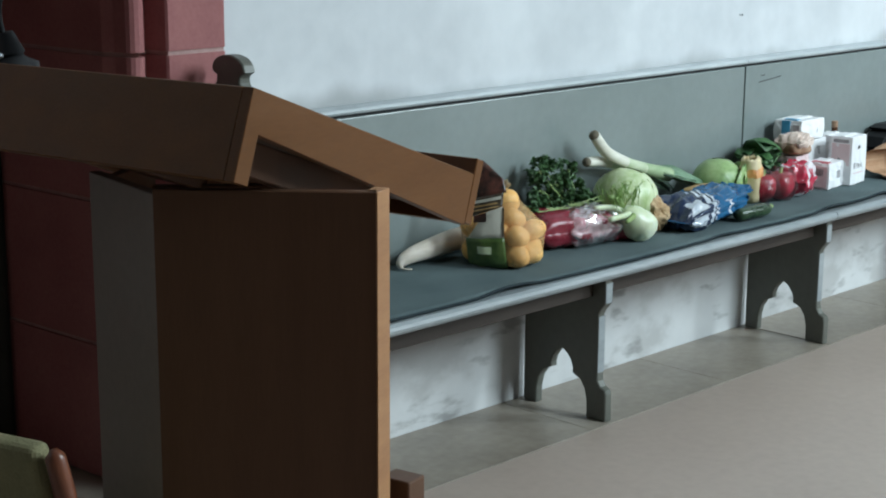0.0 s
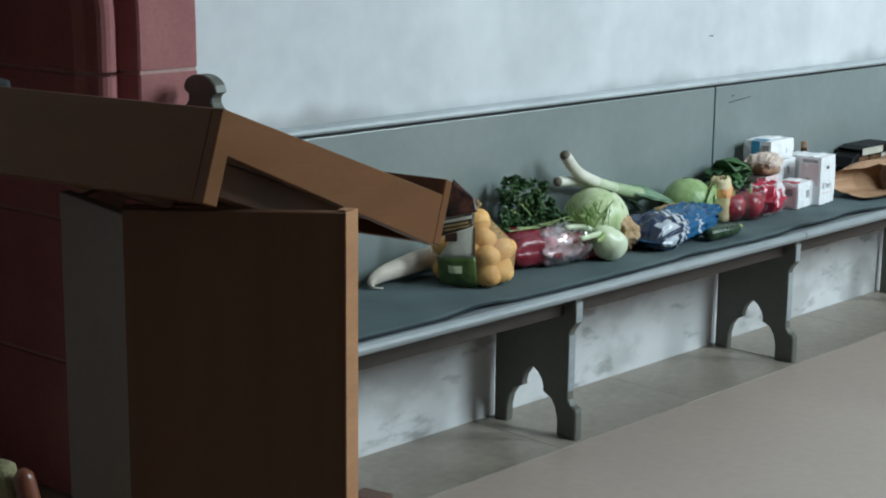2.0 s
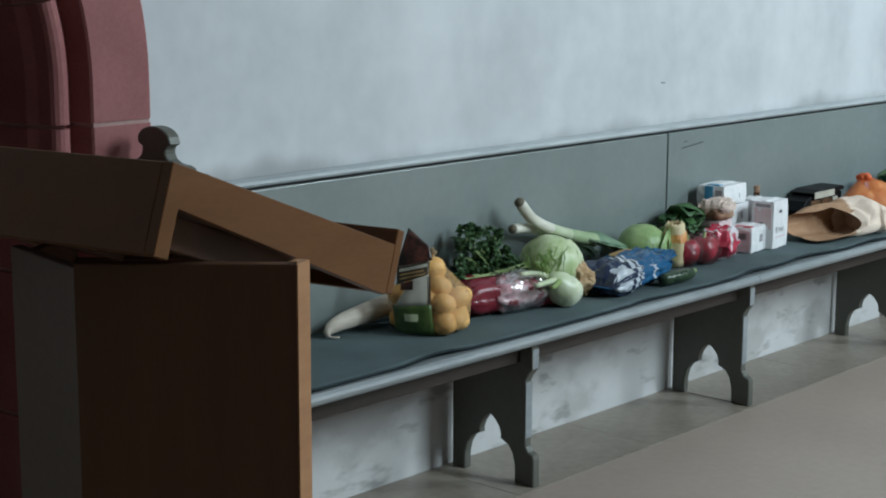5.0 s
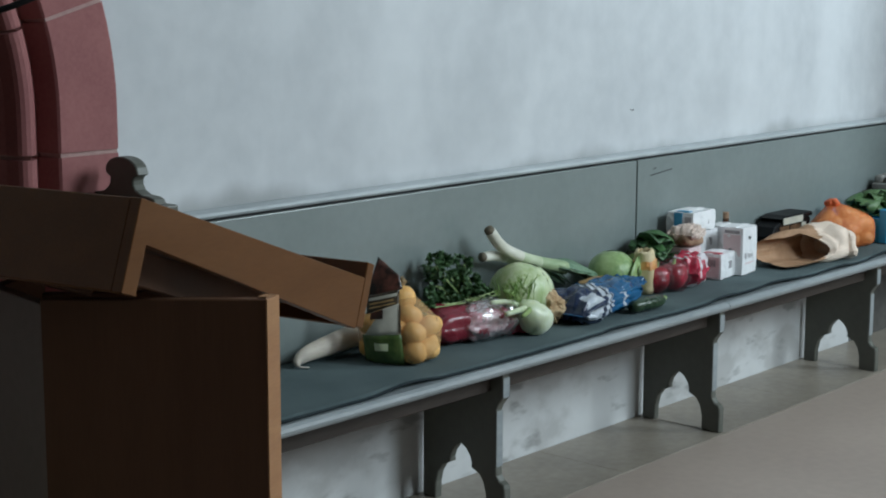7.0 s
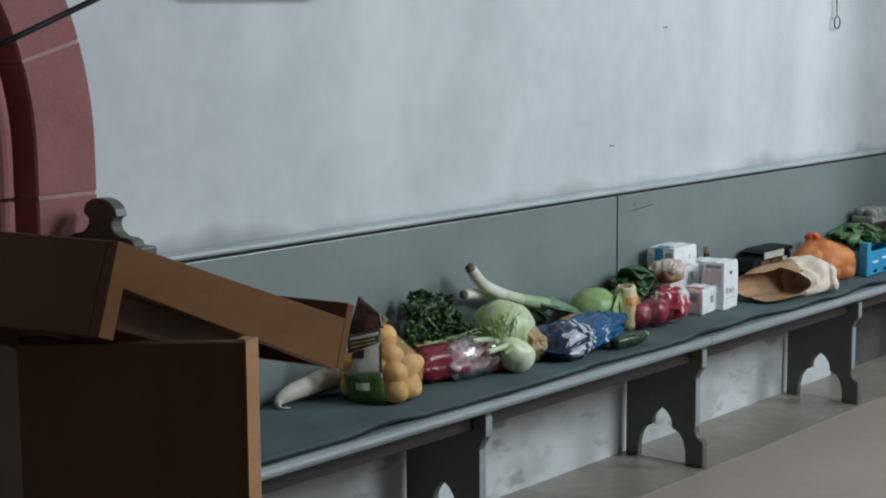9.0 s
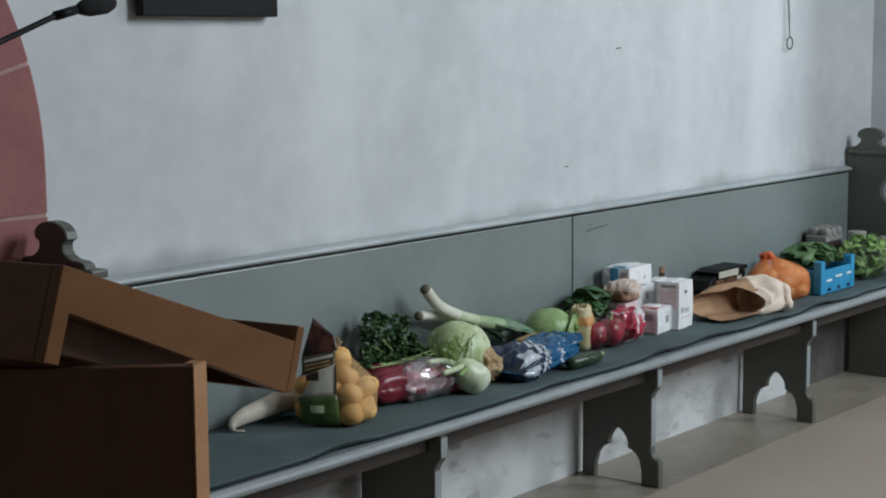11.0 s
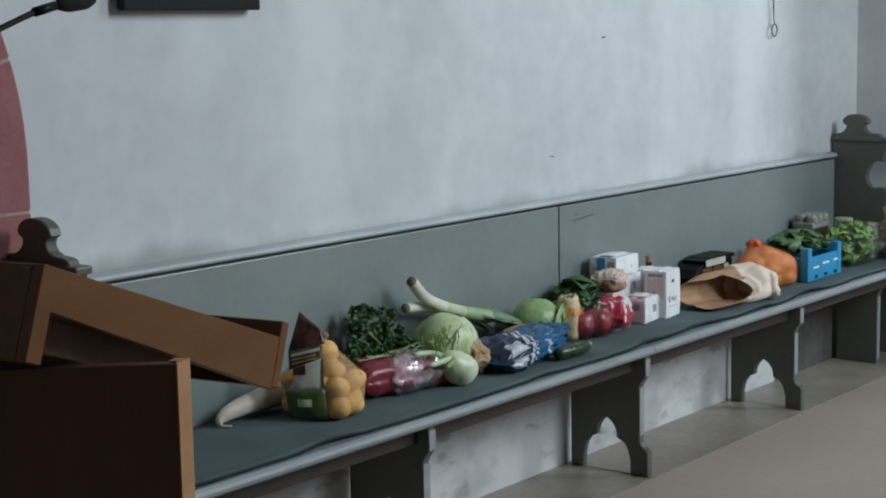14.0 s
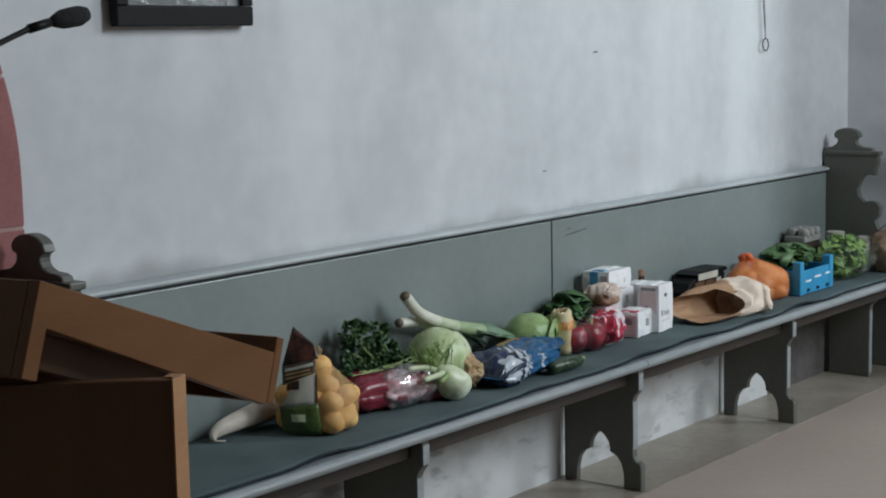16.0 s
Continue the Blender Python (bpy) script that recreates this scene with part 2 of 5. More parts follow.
PINKFILM = mat("pink printed film", (0.46, 0.20, 0.23), (0.72, 0.56, 0.58), 14, 0.22, 0.2, fine=50)
REDFOIL = mat("bright red foil", (0.40, 0.016, 0.045), (0.55, 0.05, 0.09), 12, 0.2, 0.1, fine=40)
WHITEFOIL = mat("white printed foil", (0.62, 0.55, 0.58), (0.80, 0.76, 0.78), 20, 0.22, 0.1)
PEPPER = mat("red pepper skin", (0.20, 0.012, 0.016), (0.42, 0.022, 0.05), 7, 0.3, 0.2, coat=0.1)
CLEAR = film("clear wrapping film", (0.95, 0.95, 0.97), 0.02, 0.6)
BLUEBAG = mat("blue foil", (0.008, 0.060, 0.15), (0.02, 0.12, 0.26), 9, 0.15, 0.12, fine=30)
NAVY = mat("dark blue foil", (0.008, 0.016, 0.04), (0.02, 0.035, 0.08), 12, 0.2, 0.1)
SILVER = mat("silver print", (0.34, 0.38, 0.44), (0.62, 0.65, 0.68), 20, 0.22, 0.1)
OCHRE = mat("ochre paper", (0.36, 0.22, 0.08), (0.48, 0.32, 0.14), 12, 0.6, 0.2)
ZUCCHINI = mat("courgette skin", (0.012, 0.028, 0.014), (0.035, 0.065, 0.03), 26, 0.28, 0.15)
CREAM = mat("cream paper", (0.58, 0.46, 0.25), (0.72, 0.60, 0.38), 14, 0.55, 0.4)
ORANGE_LABEL = mat("orange label", (0.62, 0.24, 0.06), (0.72, 0.40, 0.16), 30, 0.5)
WHITEPACK = mat("white paper pack", (0.78, 0.77, 0.78), (0.88, 0.87, 0.87), 9, 0.5, 0.4, fine=30)
PINKPACK = mat("pinkish paper pack", (0.66, 0.50, 0.51), (0.78, 0.64, 0.64), 9, 0.5, 0.4, fine=30)
GREYPRINT = mat("grey print", (0.30, 0.28, 0.29), (0.40, 0.38, 0.39), 30, 0.5)
PALEWRAP = mat("pale wrapping paper", (0.56, 0.42, 0.34), (0.72, 0.60, 0.54), 12, 0.5, 0.4)
REDPRINT = mat("red print", (0.38, 0.03, 0.05), (0.46, 0.06, 0.08), 20, 0.4)
BLUEPRINT = mat("blue print", (0.04, 0.24, 0.42), (0.07, 0.32, 0.52), 20, 0.4)
BROWNFILL = mat("brown contents", (0.06, 0.035, 0.02), (0.16, 0.09, 0.05), 26, 0.3)
BREAD = mat("brown bread crust", (0.22, 0.11, 0.06), (0.45, 0.30, 0.20), 16, 0.7, 0.5)
KRAFT = mat("brown kraft paper", (0.33, 0.185, 0.10), (0.45, 0.27, 0.155), 5, 0.75, 0.3, fine=50)
KRAFT_PALE = mat("pale kraft paper", (0.72, 0.57, 0.45), (0.80, 0.66, 0.55), 5, 0.75, 0.3, fine=50)
ONION = mat("onion skin", (0.62, 0.32, 0.11), (0.84, 0.56, 0.26), 9, 0.35, 0.15, stretch=(1, 1, 0.3))
NET_O = mat("orange net", (0.80, 0.19, 0.04), (0.90, 0.30, 0.09), 60, 0.55, 0.4, fine=300, alpha=0.50)
NET_KNOT = mat("orange net folds", (0.66, 0.10, 0.03), (0.80, 0.19, 0.06), 40, 0.6, 0.5)
CRATE = mat("blue plastic crate", (0.025, 0.25, 0.47), (0.035, 0.31, 0.55), 6, 0.4, 0.05)
GREENS = mat("mid green leaf", (0.045, 0.11, 0.035), (0.13, 0.22, 0.085), 16, 0.45, 0.3)
KALE = mat("dark salad leaf", (0.020, 0.065, 0.020), (0.07, 0.16, 0.05), 16, 0.5, 0.3)
LETTUCE = mat("fresh salad leaf", (0.09, 0.20, 0.04), (0.30, 0.44, 0.13), 16, 0.45, 0.3)
EGGBOX = mat("grey pulp board", (0.22, 0.215, 0.20), (0.31, 0.30, 0.28), 20, 0.95, 0.5, fine=140)
AMBER = mat("brown glass", (0.05, 0.018, 0.008), (0.08, 0.03, 0.012), 5, 0.12, 0)


# ---- mesh helpers ----
BASE = {}
TOP = 0.4565  # height of the felt on the bench seat


def smooth(bm, on=True):
    for f in bm.faces:
        f.smooth = on
    return bm


def part(name, bm, material, parent=None, label="", shade=False):
    """Links a bmesh, given in world metres, as one mesh object, under a thing or a part."""
    if shade:
        smooth(bm)
    o = BASE.get(parent.name if parent else "", Vector((0, 0, 0)))
    bmesh.ops.translate(bm, verts=bm.verts, vec=-o)
    me = bpy.data.meshes.new(name)
    bm.to_mesh(me)
    bm.free()
    for m in material if isinstance(material, (list, tuple)) else [material]:
        me.materials.append(m)
    ob = new(name, me)
    if parent:
        ob.parent = parent
        BASE[ob.name] = o
    if label:
        ob["label"] = label
    return ob


def thing(name, at, label, category, group="", kind=""):
    ob = new(name)
    ob.location = at
    ob.empty_display_size = 0.05
    BASE[ob.name] = Vector(at)
    return tagged(ob, label, category, group, kind)


def box(x0, x1, y0, y1, z0, z1, bevel=0.0, bm=None, seg=2):
    out = bmesh.new() if bm is None else bm
    r = bmesh.ops.create_cube(out, size=1.0, matrix=Matrix.LocRotScale(((x0 + x1) / 2, (y0 + y1) / 2, (z0 + z1) / 2), None, (x1 - x0, y1 - y0, z1 - z0)))
    if bevel:
        edges = list({e for v in r["verts"] for e in v.link_edges})
        bmesh.ops.bevel(out, geom=edges, offset=bevel, segments=seg, profile=0.5, affect="EDGES")
    return out


def turned(bm, m):
    bmesh.ops.transform(bm, matrix=m, verts=bm.verts)
    return bm


def prism(points, a0, a1, axis="x", bm=None, bevel=0.0):
    """A flat outline drawn out along an axis. For x the points are (y, z), for y (x, z), for z (x, y)."""
    out = bmesh.new() if bm is None else bm
    put = {"x": lambda p, a: (a, p[0], p[1]), "y": lambda p, a: (p[0], a, p[1]), "z": lambda p, a: (p[0], p[1], a)}[axis]
    lo = [out.verts.new(put(p, a0)) for p in points]
    hi = [out.verts.new(put(p, a1)) for p in points]
    n = len(points)
    faces = [out.faces.new(lo), out.faces.new(hi[::-1])]
    for i in range(n):
        faces.append(out.faces.new((lo[i], hi[i], hi[(i + 1) % n], lo[(i + 1) % n])))
    bmesh.ops.recalc_face_normals(out, faces=faces)
    if bevel:
        edges = [e for f in faces[:2] for e in f.edges]
        bmesh.ops.bevel(out, geom=edges, offset=bevel, segments=1, affect="EDGES")
    return out


def blob(at, r, amp=0.0, size=0.1, sub=3, seed=0, bm=None, square=2.0, turn=None, crinkle=0.0):
    """A lumpy rounded body; square above 2 makes it boxier."""
    out = bmesh.new() if bm is None else bm
    made = bmesh.ops.create_icosphere(out, subdivisions=sub, radius=1.0)["verts"]
    m = turn or Matrix.Identity(3)
    for v in made:
        d = v.co.normalized()
        if square != 2.0:
            s = (abs(d.x) ** square + abs(d.y) ** square + abs(d.z) ** square) ** (-1 / square)
            d = d * s
        p = Vector((d.x * r[0], d.y * r[1], d.z * r[2]))
        k = 1 + amp * noise.noise(p / size + Vector((seed * 7.3, seed * 3.1, seed)))
        if crinkle:
            q = p / (size * 0.8) + Vector((seed, 2 * seed, 0))
            k += crinkle * (0.5 - 2 * abs(noise.noise(q)) + 0.6 * abs(noise.noise(q * 2.3)))
        v.co = m @ (p * k) + Vector(at)
    return out


def tube(points, radii, seg=10, bm=None, flat=1.0, cap=True):
    """A round bar along points; flat under 1 squashes it in height."""
    out = bmesh.new() if bm is None else bm
    pts = [Vector(p) for p in points]
    rings = []
    for i, p in enumerate(pts):
        t = (pts[min(i + 1, len(pts) - 1)] - pts[max(i - 1, 0)]).normalized()
        side = t.cross(Vector((0, 0, 1)))
        side = Vector((1, 0, 0)) if side.length < 1e-3 else side.normalized()
        up = side.cross(t)
        r = radii[i] if isinstance(radii, (list, tuple)) else radii
        rings.append([out.verts.new(p + (side * math.cos(a) + up * math.sin(a) * flat) * r) for a in (2 * math.pi * k / seg for k in range(seg))])
    for a, b in zip(rings, rings[1:]):
        for k in range(seg):
            out.faces.new((a[k], a[(k + 1) % seg], b[(k + 1) % seg], b[k]))
    if cap:
        out.faces.new(rings[0][::-1])
        out.faces.new(rings[-1])
    return out


def curve_points(keys, n):
    """Points along a smooth line through the keys."""
    k = [Vector(p) for p in keys]
    k = [k[0] * 2 - k[1]] + k + [k[-1] * 2 - k[-2]]
    out = []
    for i in range(1, len(k) - 2):
        for j in range(n):
            t = j / n
            out.append(0.5 * ((2 * k[i]) + (k[i + 1] - k[i - 1]) * t + (2 * k[i - 1] - 5 * k[i] + 4 * k[i + 1] - k[i + 2]) * t * t + (3 * k[i] - k[i - 1] - 3 * k[i + 1] + k[i + 2]) * t ** 3))
    out.append(k[-2])
    return out


def leaf(bm, at, way, up, length, width, curl=0.3, rng=random, wavy=0.15, rows=4, cols=3):
    """One curled leaf blade as a small grid."""
    way = Vector(way).normalized()
    side = way.cross(Vector(up)).normalized()
    nrm = side.cross(way)
    grid = []
    for i in range(rows + 1):
        t = i / rows
        w = width * math.sin(math.pi * (0.12 + 0.83 * t)) * 0.5
        row = []
        for j in range(cols + 1):
            s = j / cols * 2 - 1
            lift = curl * length * (t * t) - 0.35 * abs(s) * w + wavy * w * rng.uniform(-1, 1)
            row.append(bm.verts.new(Vector(at) + way * (length * t) + side * (s * w) + nrm * -lift))
        grid.append(row)
    for i in range(rows):
        for j in range(cols):
            bm.faces.new((grid[i][j], grid[i][j + 1], grid[i + 1][j + 1], grid[i + 1][j]))
    return bm


def skin(at, balls, pad=0.002, sub=5, ease=3):
    """A net or film drawn tight over round things: balls are (centre, radius)."""
    out = bmesh.new()
    bmesh.ops.create_icosphere(out, subdivisions=sub, radius=1.0)
    c = Vector(at)
    for v in out.verts:
        d = v.co.normalized()
        far = 0.012
        for p, r in balls:
            q = Vector(p) - c
            m = q.dot(d)
            h = r * r - (q.length_squared - m * m)
            if h > 0:
                far = max(far, m + math.sqrt(h))
        v.co = c + d * (far + pad)
    taut = [v.co.copy() for v in out.verts]
    for _ in range(ease):
        bmesh.ops.smooth_vert(out, verts=out.verts, factor=0.5, use_axis_x=True, use_axis_y=True, use_axis_z=True)
        for v, k in zip(out.verts, taut):
            if (k - c).length > (v.co - c).length:
                v.co = k
    for v in out.verts:
        v.co.z = max(v.co.z, TOP + 0.001)
    return out


def taut_net(balls, pad=0.002):
    """A net pulled straight from bulge to bulge over round things: balls are (centre, radius)."""
    out = bmesh.new()
    for p, r in balls:
        bmesh.ops.create_icosphere(out, subdivisions=2, radius=r + pad, matrix=Matrix.Translation(p))
    hull = bmesh.ops.convex_hull(out, input=out.verts)
    drop = {e for e in hull["geom_interior"] + hull["geom_unused"] if isinstance(e, bmesh.types.BMVert)}
    bmesh.ops.delete(out, geom=list(drop), context="VERTS")
    bmesh.ops.delete(out, geom=[f for f in out.faces if f.normal.length == 0], context="FACES")
    for v in out.verts:
        v.co.z = max(v.co.z, TOP + 0.001)
    return out


def pillow(at, length, width, height, yaw, wrinkle, seed, paint=None, pitch=0.0, nu=64, nv=44, seam=0.07, lumps=0.12):
    """A filled foil or film bag: flat crimped ends, a bulging middle, creases that run in from the seams."""
    out = bmesh.new()
    m = Matrix.Translation(at) @ Matrix.Rotation(radians(yaw), 4, "Z") @ Matrix.Rotation(radians(pitch), 4, "Y")
    rows = []
    for i in range(nu + 1):
        u = i / nu * 2 - 1
        end = max(0.0, 1 - abs(u)) / (1 - seam)
        full = min(1.0, end / 0.42) if abs(u) < 1 - seam else 0.0
        full = math.sin(full * math.pi / 2) ** 0.8
        row = []
        for j in range(nv):
            a = 2 * math.pi * j / nv
            ca, sa = math.cos(a), math.sin(a)
            k = (abs(ca) ** 2.7 + abs(sa) ** 2.7) ** (-1 / 2.7)
            q = Vector((u * 2.2, ca * 2.4, sa * 2.4)) + Vector((seed * 3.7, seed, 0))
            r = Vector((u * 0.8, ca * 4.2, sa * 4.2)) + Vector((seed, seed * 2.3, 1))
            dent = lumps * noise.noise(q) + wrinkle * (0.25 - abs(noise.noise(r))) * (0.5 + abs(u)) + wrinkle * 0.5 * (0.25 - abs(noise.noise(q * 1.7)))
            y = ca * k * width * 0.5 * (0.86 + 0.14 * full + dent * 0.6)
            z = sa * k * height * 0.5 * (0.05 + 0.95 * full) * (1 + dent * 1.6)
            row.append(out.verts.new(m @ Vector((u * length * 0.5 + 0.012 * noise.noise(r * 0.6), y, z))))
        rows.append(row)
    for i in range(nu):
        for j in range(nv):
            f = out.faces.new((rows[i][j], rows[i + 1][j], rows[i + 1][(j + 1) % nv], rows[i][(j + 1) % nv]))
            if paint:
                f.material_index = paint((i + 0.5) / nu * 2 - 1, ((j + 0.5) / nv) % 1.0)
    out.faces.new(rows[0])
    out.faces.new(rows[-1][::-1])
    for v in out.verts:
        v.co.z = max(v.co.z, TOP + 0.001)
        v.co.y = min(v.co.y, -0.03)
    return out


def setting(name, bm, material, label):
    return tagged(part(name, bm, material), label, name.split("_")[0], kind="structure")


# ---- the room ----
FLOOR_EDGE = -0.50
bm = box(-9.2, 9.2, -6.2, FLOOR_EDGE, -0.2, 0.0)
box(-9.2, -4.6, FLOOR_EDGE, 0.7, -0.2, 0.0, bm=bm)
box(2.55, 9.2, FLOOR_EDGE, 0.7, -0.2, 0.0, bm=bm)
setting("floor", bm, FLOOR, "smooth beige screed floor with a faint sheen")
AX, AR, SPRING = -3.24, 0.955, 1.2

outline = [(-9.0, 0), (AX - AR, 0), (AX - AR, SPRING)]
outline += [(AX + AR * math.cos(a), SPRING + AR * math.sin(a)) for a in (math.pi * (1 - k / 24) for k in range(1, 24))]
outline += [(AX + AR, SPRING), (AX + AR, 0), (9.0, 0), (9.0, 6.0), (-9.0, 6.0)]
setting("wall_north", prism(outline, 0.0, 0.6, "y"), WALL, "uneven limewashed white church wall with grey stains")
setting("wall_plinth_1", box(AX + 1.0, 1.45, -0.145, 0.0, -0.1, 0.40, 0.006), PLINTH, "rough white plastered wall foot with damp bare patches")
# the shade under the bench end is put into this wall foot's colour
FOOT_SHADE = mat("grey render with bench shade", (0.055, 0.050, 0.045), (0.13, 0.12, 0.11), 3.0, 0.9, 0.5, fine=25, lo=0.3, hi=0.7)
setting("wall_plinth_2", box(1.451, 2.55, -0.143, 0.0, -0.1, 0.40, 0.006), FOOT_SHADE, "grey wall foot darkened for the shade under the bench end")
# southward length is unseen, added to block window light from the corner
setting("wall_return", box(2.55, 3.3, -1.45, 0.0, 0.0, 6.0), WALL, "plain whitewashed wall return, lengthened out of view to shade the bench end")
# unseen walls and ceiling, added to hold and bounce the window light
setting("wall_west", box(-9.3, -9.0, -6.0, 0.6, 0.0, 6.0), ROOM, "unseen plain wall added to close the room")
setting("wall_east", box(9.0, 9.3, -6.0, 0.6, 0.0, 6.0), ROOM_BOUNCE, "unseen pale wall added to bounce light onto the bench")
setting("ceiling", box(-9.3, 9.3, -6.3, 0.6, 6.0, 6.2), ROOM, "unseen plain ceiling added over the room")
bm = bmesh.new()
edges_x = [-9.0] + [v for w in WINDOWS for v in w[:2]] + [9.0]
for a, b in zip(edges_x[::2], edges_x[1::2]):
    box(a, b, -6.3, -6.0, 0.0, 6.0, bm=bm)
for a, b, _ in WINDOWS:
    box(a, b, -6.3, -6.0, 0.0, 2.6, bm=bm)
    box(a, b, -6.3, -6.0, 5.7, 6.0, bm=bm)
setting("wall_south", bm, ROOM, "unseen plain wall with two tall window openings")

# stone strip along the foot of the wall, slab by slab
bm = box(-4.6, 2.55, FLOOR_EDGE + 0.003, -0.140, -0.2, -0.02)
box(-4.6, AX + 1.0, -0.140, 0.7, -0.2, -0.002, bm=bm)
strip = setting("pavement", bm, SLAB, "strip of worn grey stone slabs along the wall")
rng = random.Random(4)
x = -4.6
while x < 2.5:
    w = min(rng.uniform(0.55, 0.75), 2.545 - x)
    part("slab", box(x + 0.0006, x + w - 0.0006, FLOOR_EDGE + 0.007, -0.1455, -0.05, rng.uniform(-0.0015, 0.0), 0.001, seg=1), SLAB, strip)
    x += w

# red sandstone arch round the doorway
def ring_block(bm, s0, s1, profile):
    """A moulded stone between two places along the jamb and arch; s is the length along the outer edge."""
    n = max(2, int((s1 - s0) / 0.05))
    rows = []
    for i in range(n + 1):
        s = s0 + (s1 - s0) * i / n
        row = []
        for r, y in profile:
            if s <= SPRING:
                row.append(bm.verts.new((AX + r, y, s)))
            elif s <= SPRING + math.pi * 0.97:
                a = (s - SPRING) / 0.97
                row.append(bm.verts.new((AX + r * math.cos(a), y, SPRING + r * math.sin(a))))
            else:
                row.append(bm.verts.new((AX - r, y, SPRING - (s - SPRING - math.pi * 0.97))))
        rows.append(row)
    for a, b in zip(rows, rows[1:]):
        for k in range(len(profile) - 1):
            bm.faces.new((a[k], a[k + 1], b[k + 1], b[k]))
    bm.faces.new(rows[0])
    bm.faces.new(rows[-1][::-1])
    return bm


PROFILE = [(0.975, 0.02), (0.972, -0.014), (0.966, -0.018), (0.80, -0.018), (0.795, -0.012), (0.783, 0.055), (0.755, 0.055), (0.748, 0.03)]
PROFILE += [(0.722 + 0.028 * math.cos(a), 0.022 - 0.03 * math.sin(a)) for a in (math.pi * k / 8 for k in range(9))]
PROFILE += [(0.69, 0.05), (0.672, 0.075), (0.645, 0.50), (0.645, 0.58), (0.975, 0.58)]
surround = thing("door_arch", (AX, 0, 0), "moulded red sandstone arch round a dark doorway, pale mortar joints", "doorway", kind="structure")
bm = ring_block(bmesh.new(), 0.0, 2 * SPRING + math.pi * 0.97, [(0.97, 0.03), (0.968, -0.0145), (0.80, -0.0145), (0.79, 0.058), (0.75, 0.058), (0.722, -0.004), (0.69, 0.055), (0.678, 0.08), (0.651, 0.50), (0.651, 0.57), (0.97, 0.57)])
part("mortar_core", bm, MORTAR, surround)
joints = [0.0, 0.36, 0.73, 1.095, 1.47, 1.85, 2.2, 2.56, 2.95, 3.3, 3.7, 4.1, 4.45, 4.8, 2 * SPRING + math.pi * 0.97]
for a, b in zip(joints, joints[1:]):
    ob = part("arch_stone", ring_block(bmesh.new(), a + 0.0055, b - 0.0055, PROFILE), STONE, surround)
door = thing("door_1", (AX, 0.36, 0), "dark painted wooden door deep in the arch", "door", kind="structure")
part("door_leaf", box(AX - 0.645, AX + 0.645, 0.52, 0.57, 0.0, 1.83, 0.004), DOOR, door)
for k in range(7):
    part("door_plank", box(AX - 0.63 + k * 0.18, AX - 0.63 + k * 0.18 + 0.174, 0.502, 0.519, 0.02, 1.45 + 0.3 * math.sin(math.pi * (k + 0.5) / 7), 0.004), DOOR, door)

# ---- bench along the wall ----
BX0, BX1 = -2.33, 2.27
bench_back = seat = thing("wall_bench", (0, -0.25, 0), "long grey-green painted wooden church bench along the wall", "bench")
part("back_panel", box(BX0 + 0.02, -0.004, -0.026, -0.002, 0.40, 0.884, 0.003), PAINT, bench_back)
part("back_panel", box(0.004, BX1 - 0.005, -0.026, -0.002, 0.40, 0.884, 0.003), PAINT, bench_back)
part("joint_strip", box(-0.012, 0.012, -0.02, -0.002, 0.40, 0.884), INK, bench_back, "dark open joint between the boards")
rail_prof = [(-0.002, 0.893), (-0.030, 0.893), (-0.038, 0.896), (-0.041, 0.902), (-0.038, 0.908), (-0.028, 0.912), (-0.002, 0.916)]
part("top_rail", prism(rail_prof, BX0 + 0.02, -0.006, "x"), RAIL, bench_back, "pale worn top rail")
part("top_rail", prism(rail_prof, -0.004, BX1 - 0.005, "x"), RAIL, bench_back, "pale worn top rail")
# the rail's underside shadow, laid in as a near-black strip
part("shadow_gap", box(BX0 + 0.02, BX1 - 0.006, -0.014, -0.003, 0.882, 0.894), INK, bench_back, "dark strip standing in for the shadow under the top rail")
for x0, z0, ln, dz in ((0.085, 0.823, 0.14, 0.012), (0.10, 0.845, 0.02, 0.002)):
    part("scratch", turned(box(0, ln, -0.0275, -0.0255, -0.0015, 0.0015), Matrix.Translation((x0, 0, z0)) @ Matrix.Rotation(-dz / ln, 4, "Y")), INK, bench_back, "dark gouge in the paint")

nose = [(-0.028, 0.418), (-0.472, 0.418), (-0.483, 0.421), (-0.489, 0.428), (-0.491, 0.436), (-0.488, 0.444), (-0.479, 0.450), (-0.028, 0.450)]
for a, b in ((BX0 + 0.015, -0.115), (-0.112, BX1 - 0.01)):
    part("seat_board", prism(nose, a, b, "x"), NOSE, seat)
# apron boards, also standing in for the shadow band under the nosing
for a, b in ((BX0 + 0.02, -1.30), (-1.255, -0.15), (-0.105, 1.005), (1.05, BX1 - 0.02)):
    part("apron", box(a, b, -0.425, -0.405, 0.362, 0.417, 0.002), APRON, seat, "brown board under the seat, darkened for the shade there")

# carved leg boards
def leg_outline():
    p = [(-0.166, 0.0), (-0.166, 0.416), (-0.468, 0.416), (-0.468, 0.345), (-0.452, 0.325), (-0.445, 0.31), (-0.445, 0.135)]
    p += [(-0.447, 0.115), (-0.458, 0.10), (-0.474, 0.092), (-0.478, 0.08), (-0.478, 0.0), (-0.408, 0.0), (-0.407, 0.05), (-0.398, 0.085), (-0.382, 0.108), (-0.352, 0.122)]
    p += [(-0.353, 0.136), (-0.347, 0.155), (-0.332, 0.175), (-0.312, 0.188), (-0.292, 0.175), (-0.277, 0.155), (-0.271, 0.136), (-0.272, 0.122), (-0.242, 0.108), (-0.226, 0.085), (-0.217, 0.05), (-0.216, 0.0)]
    return p


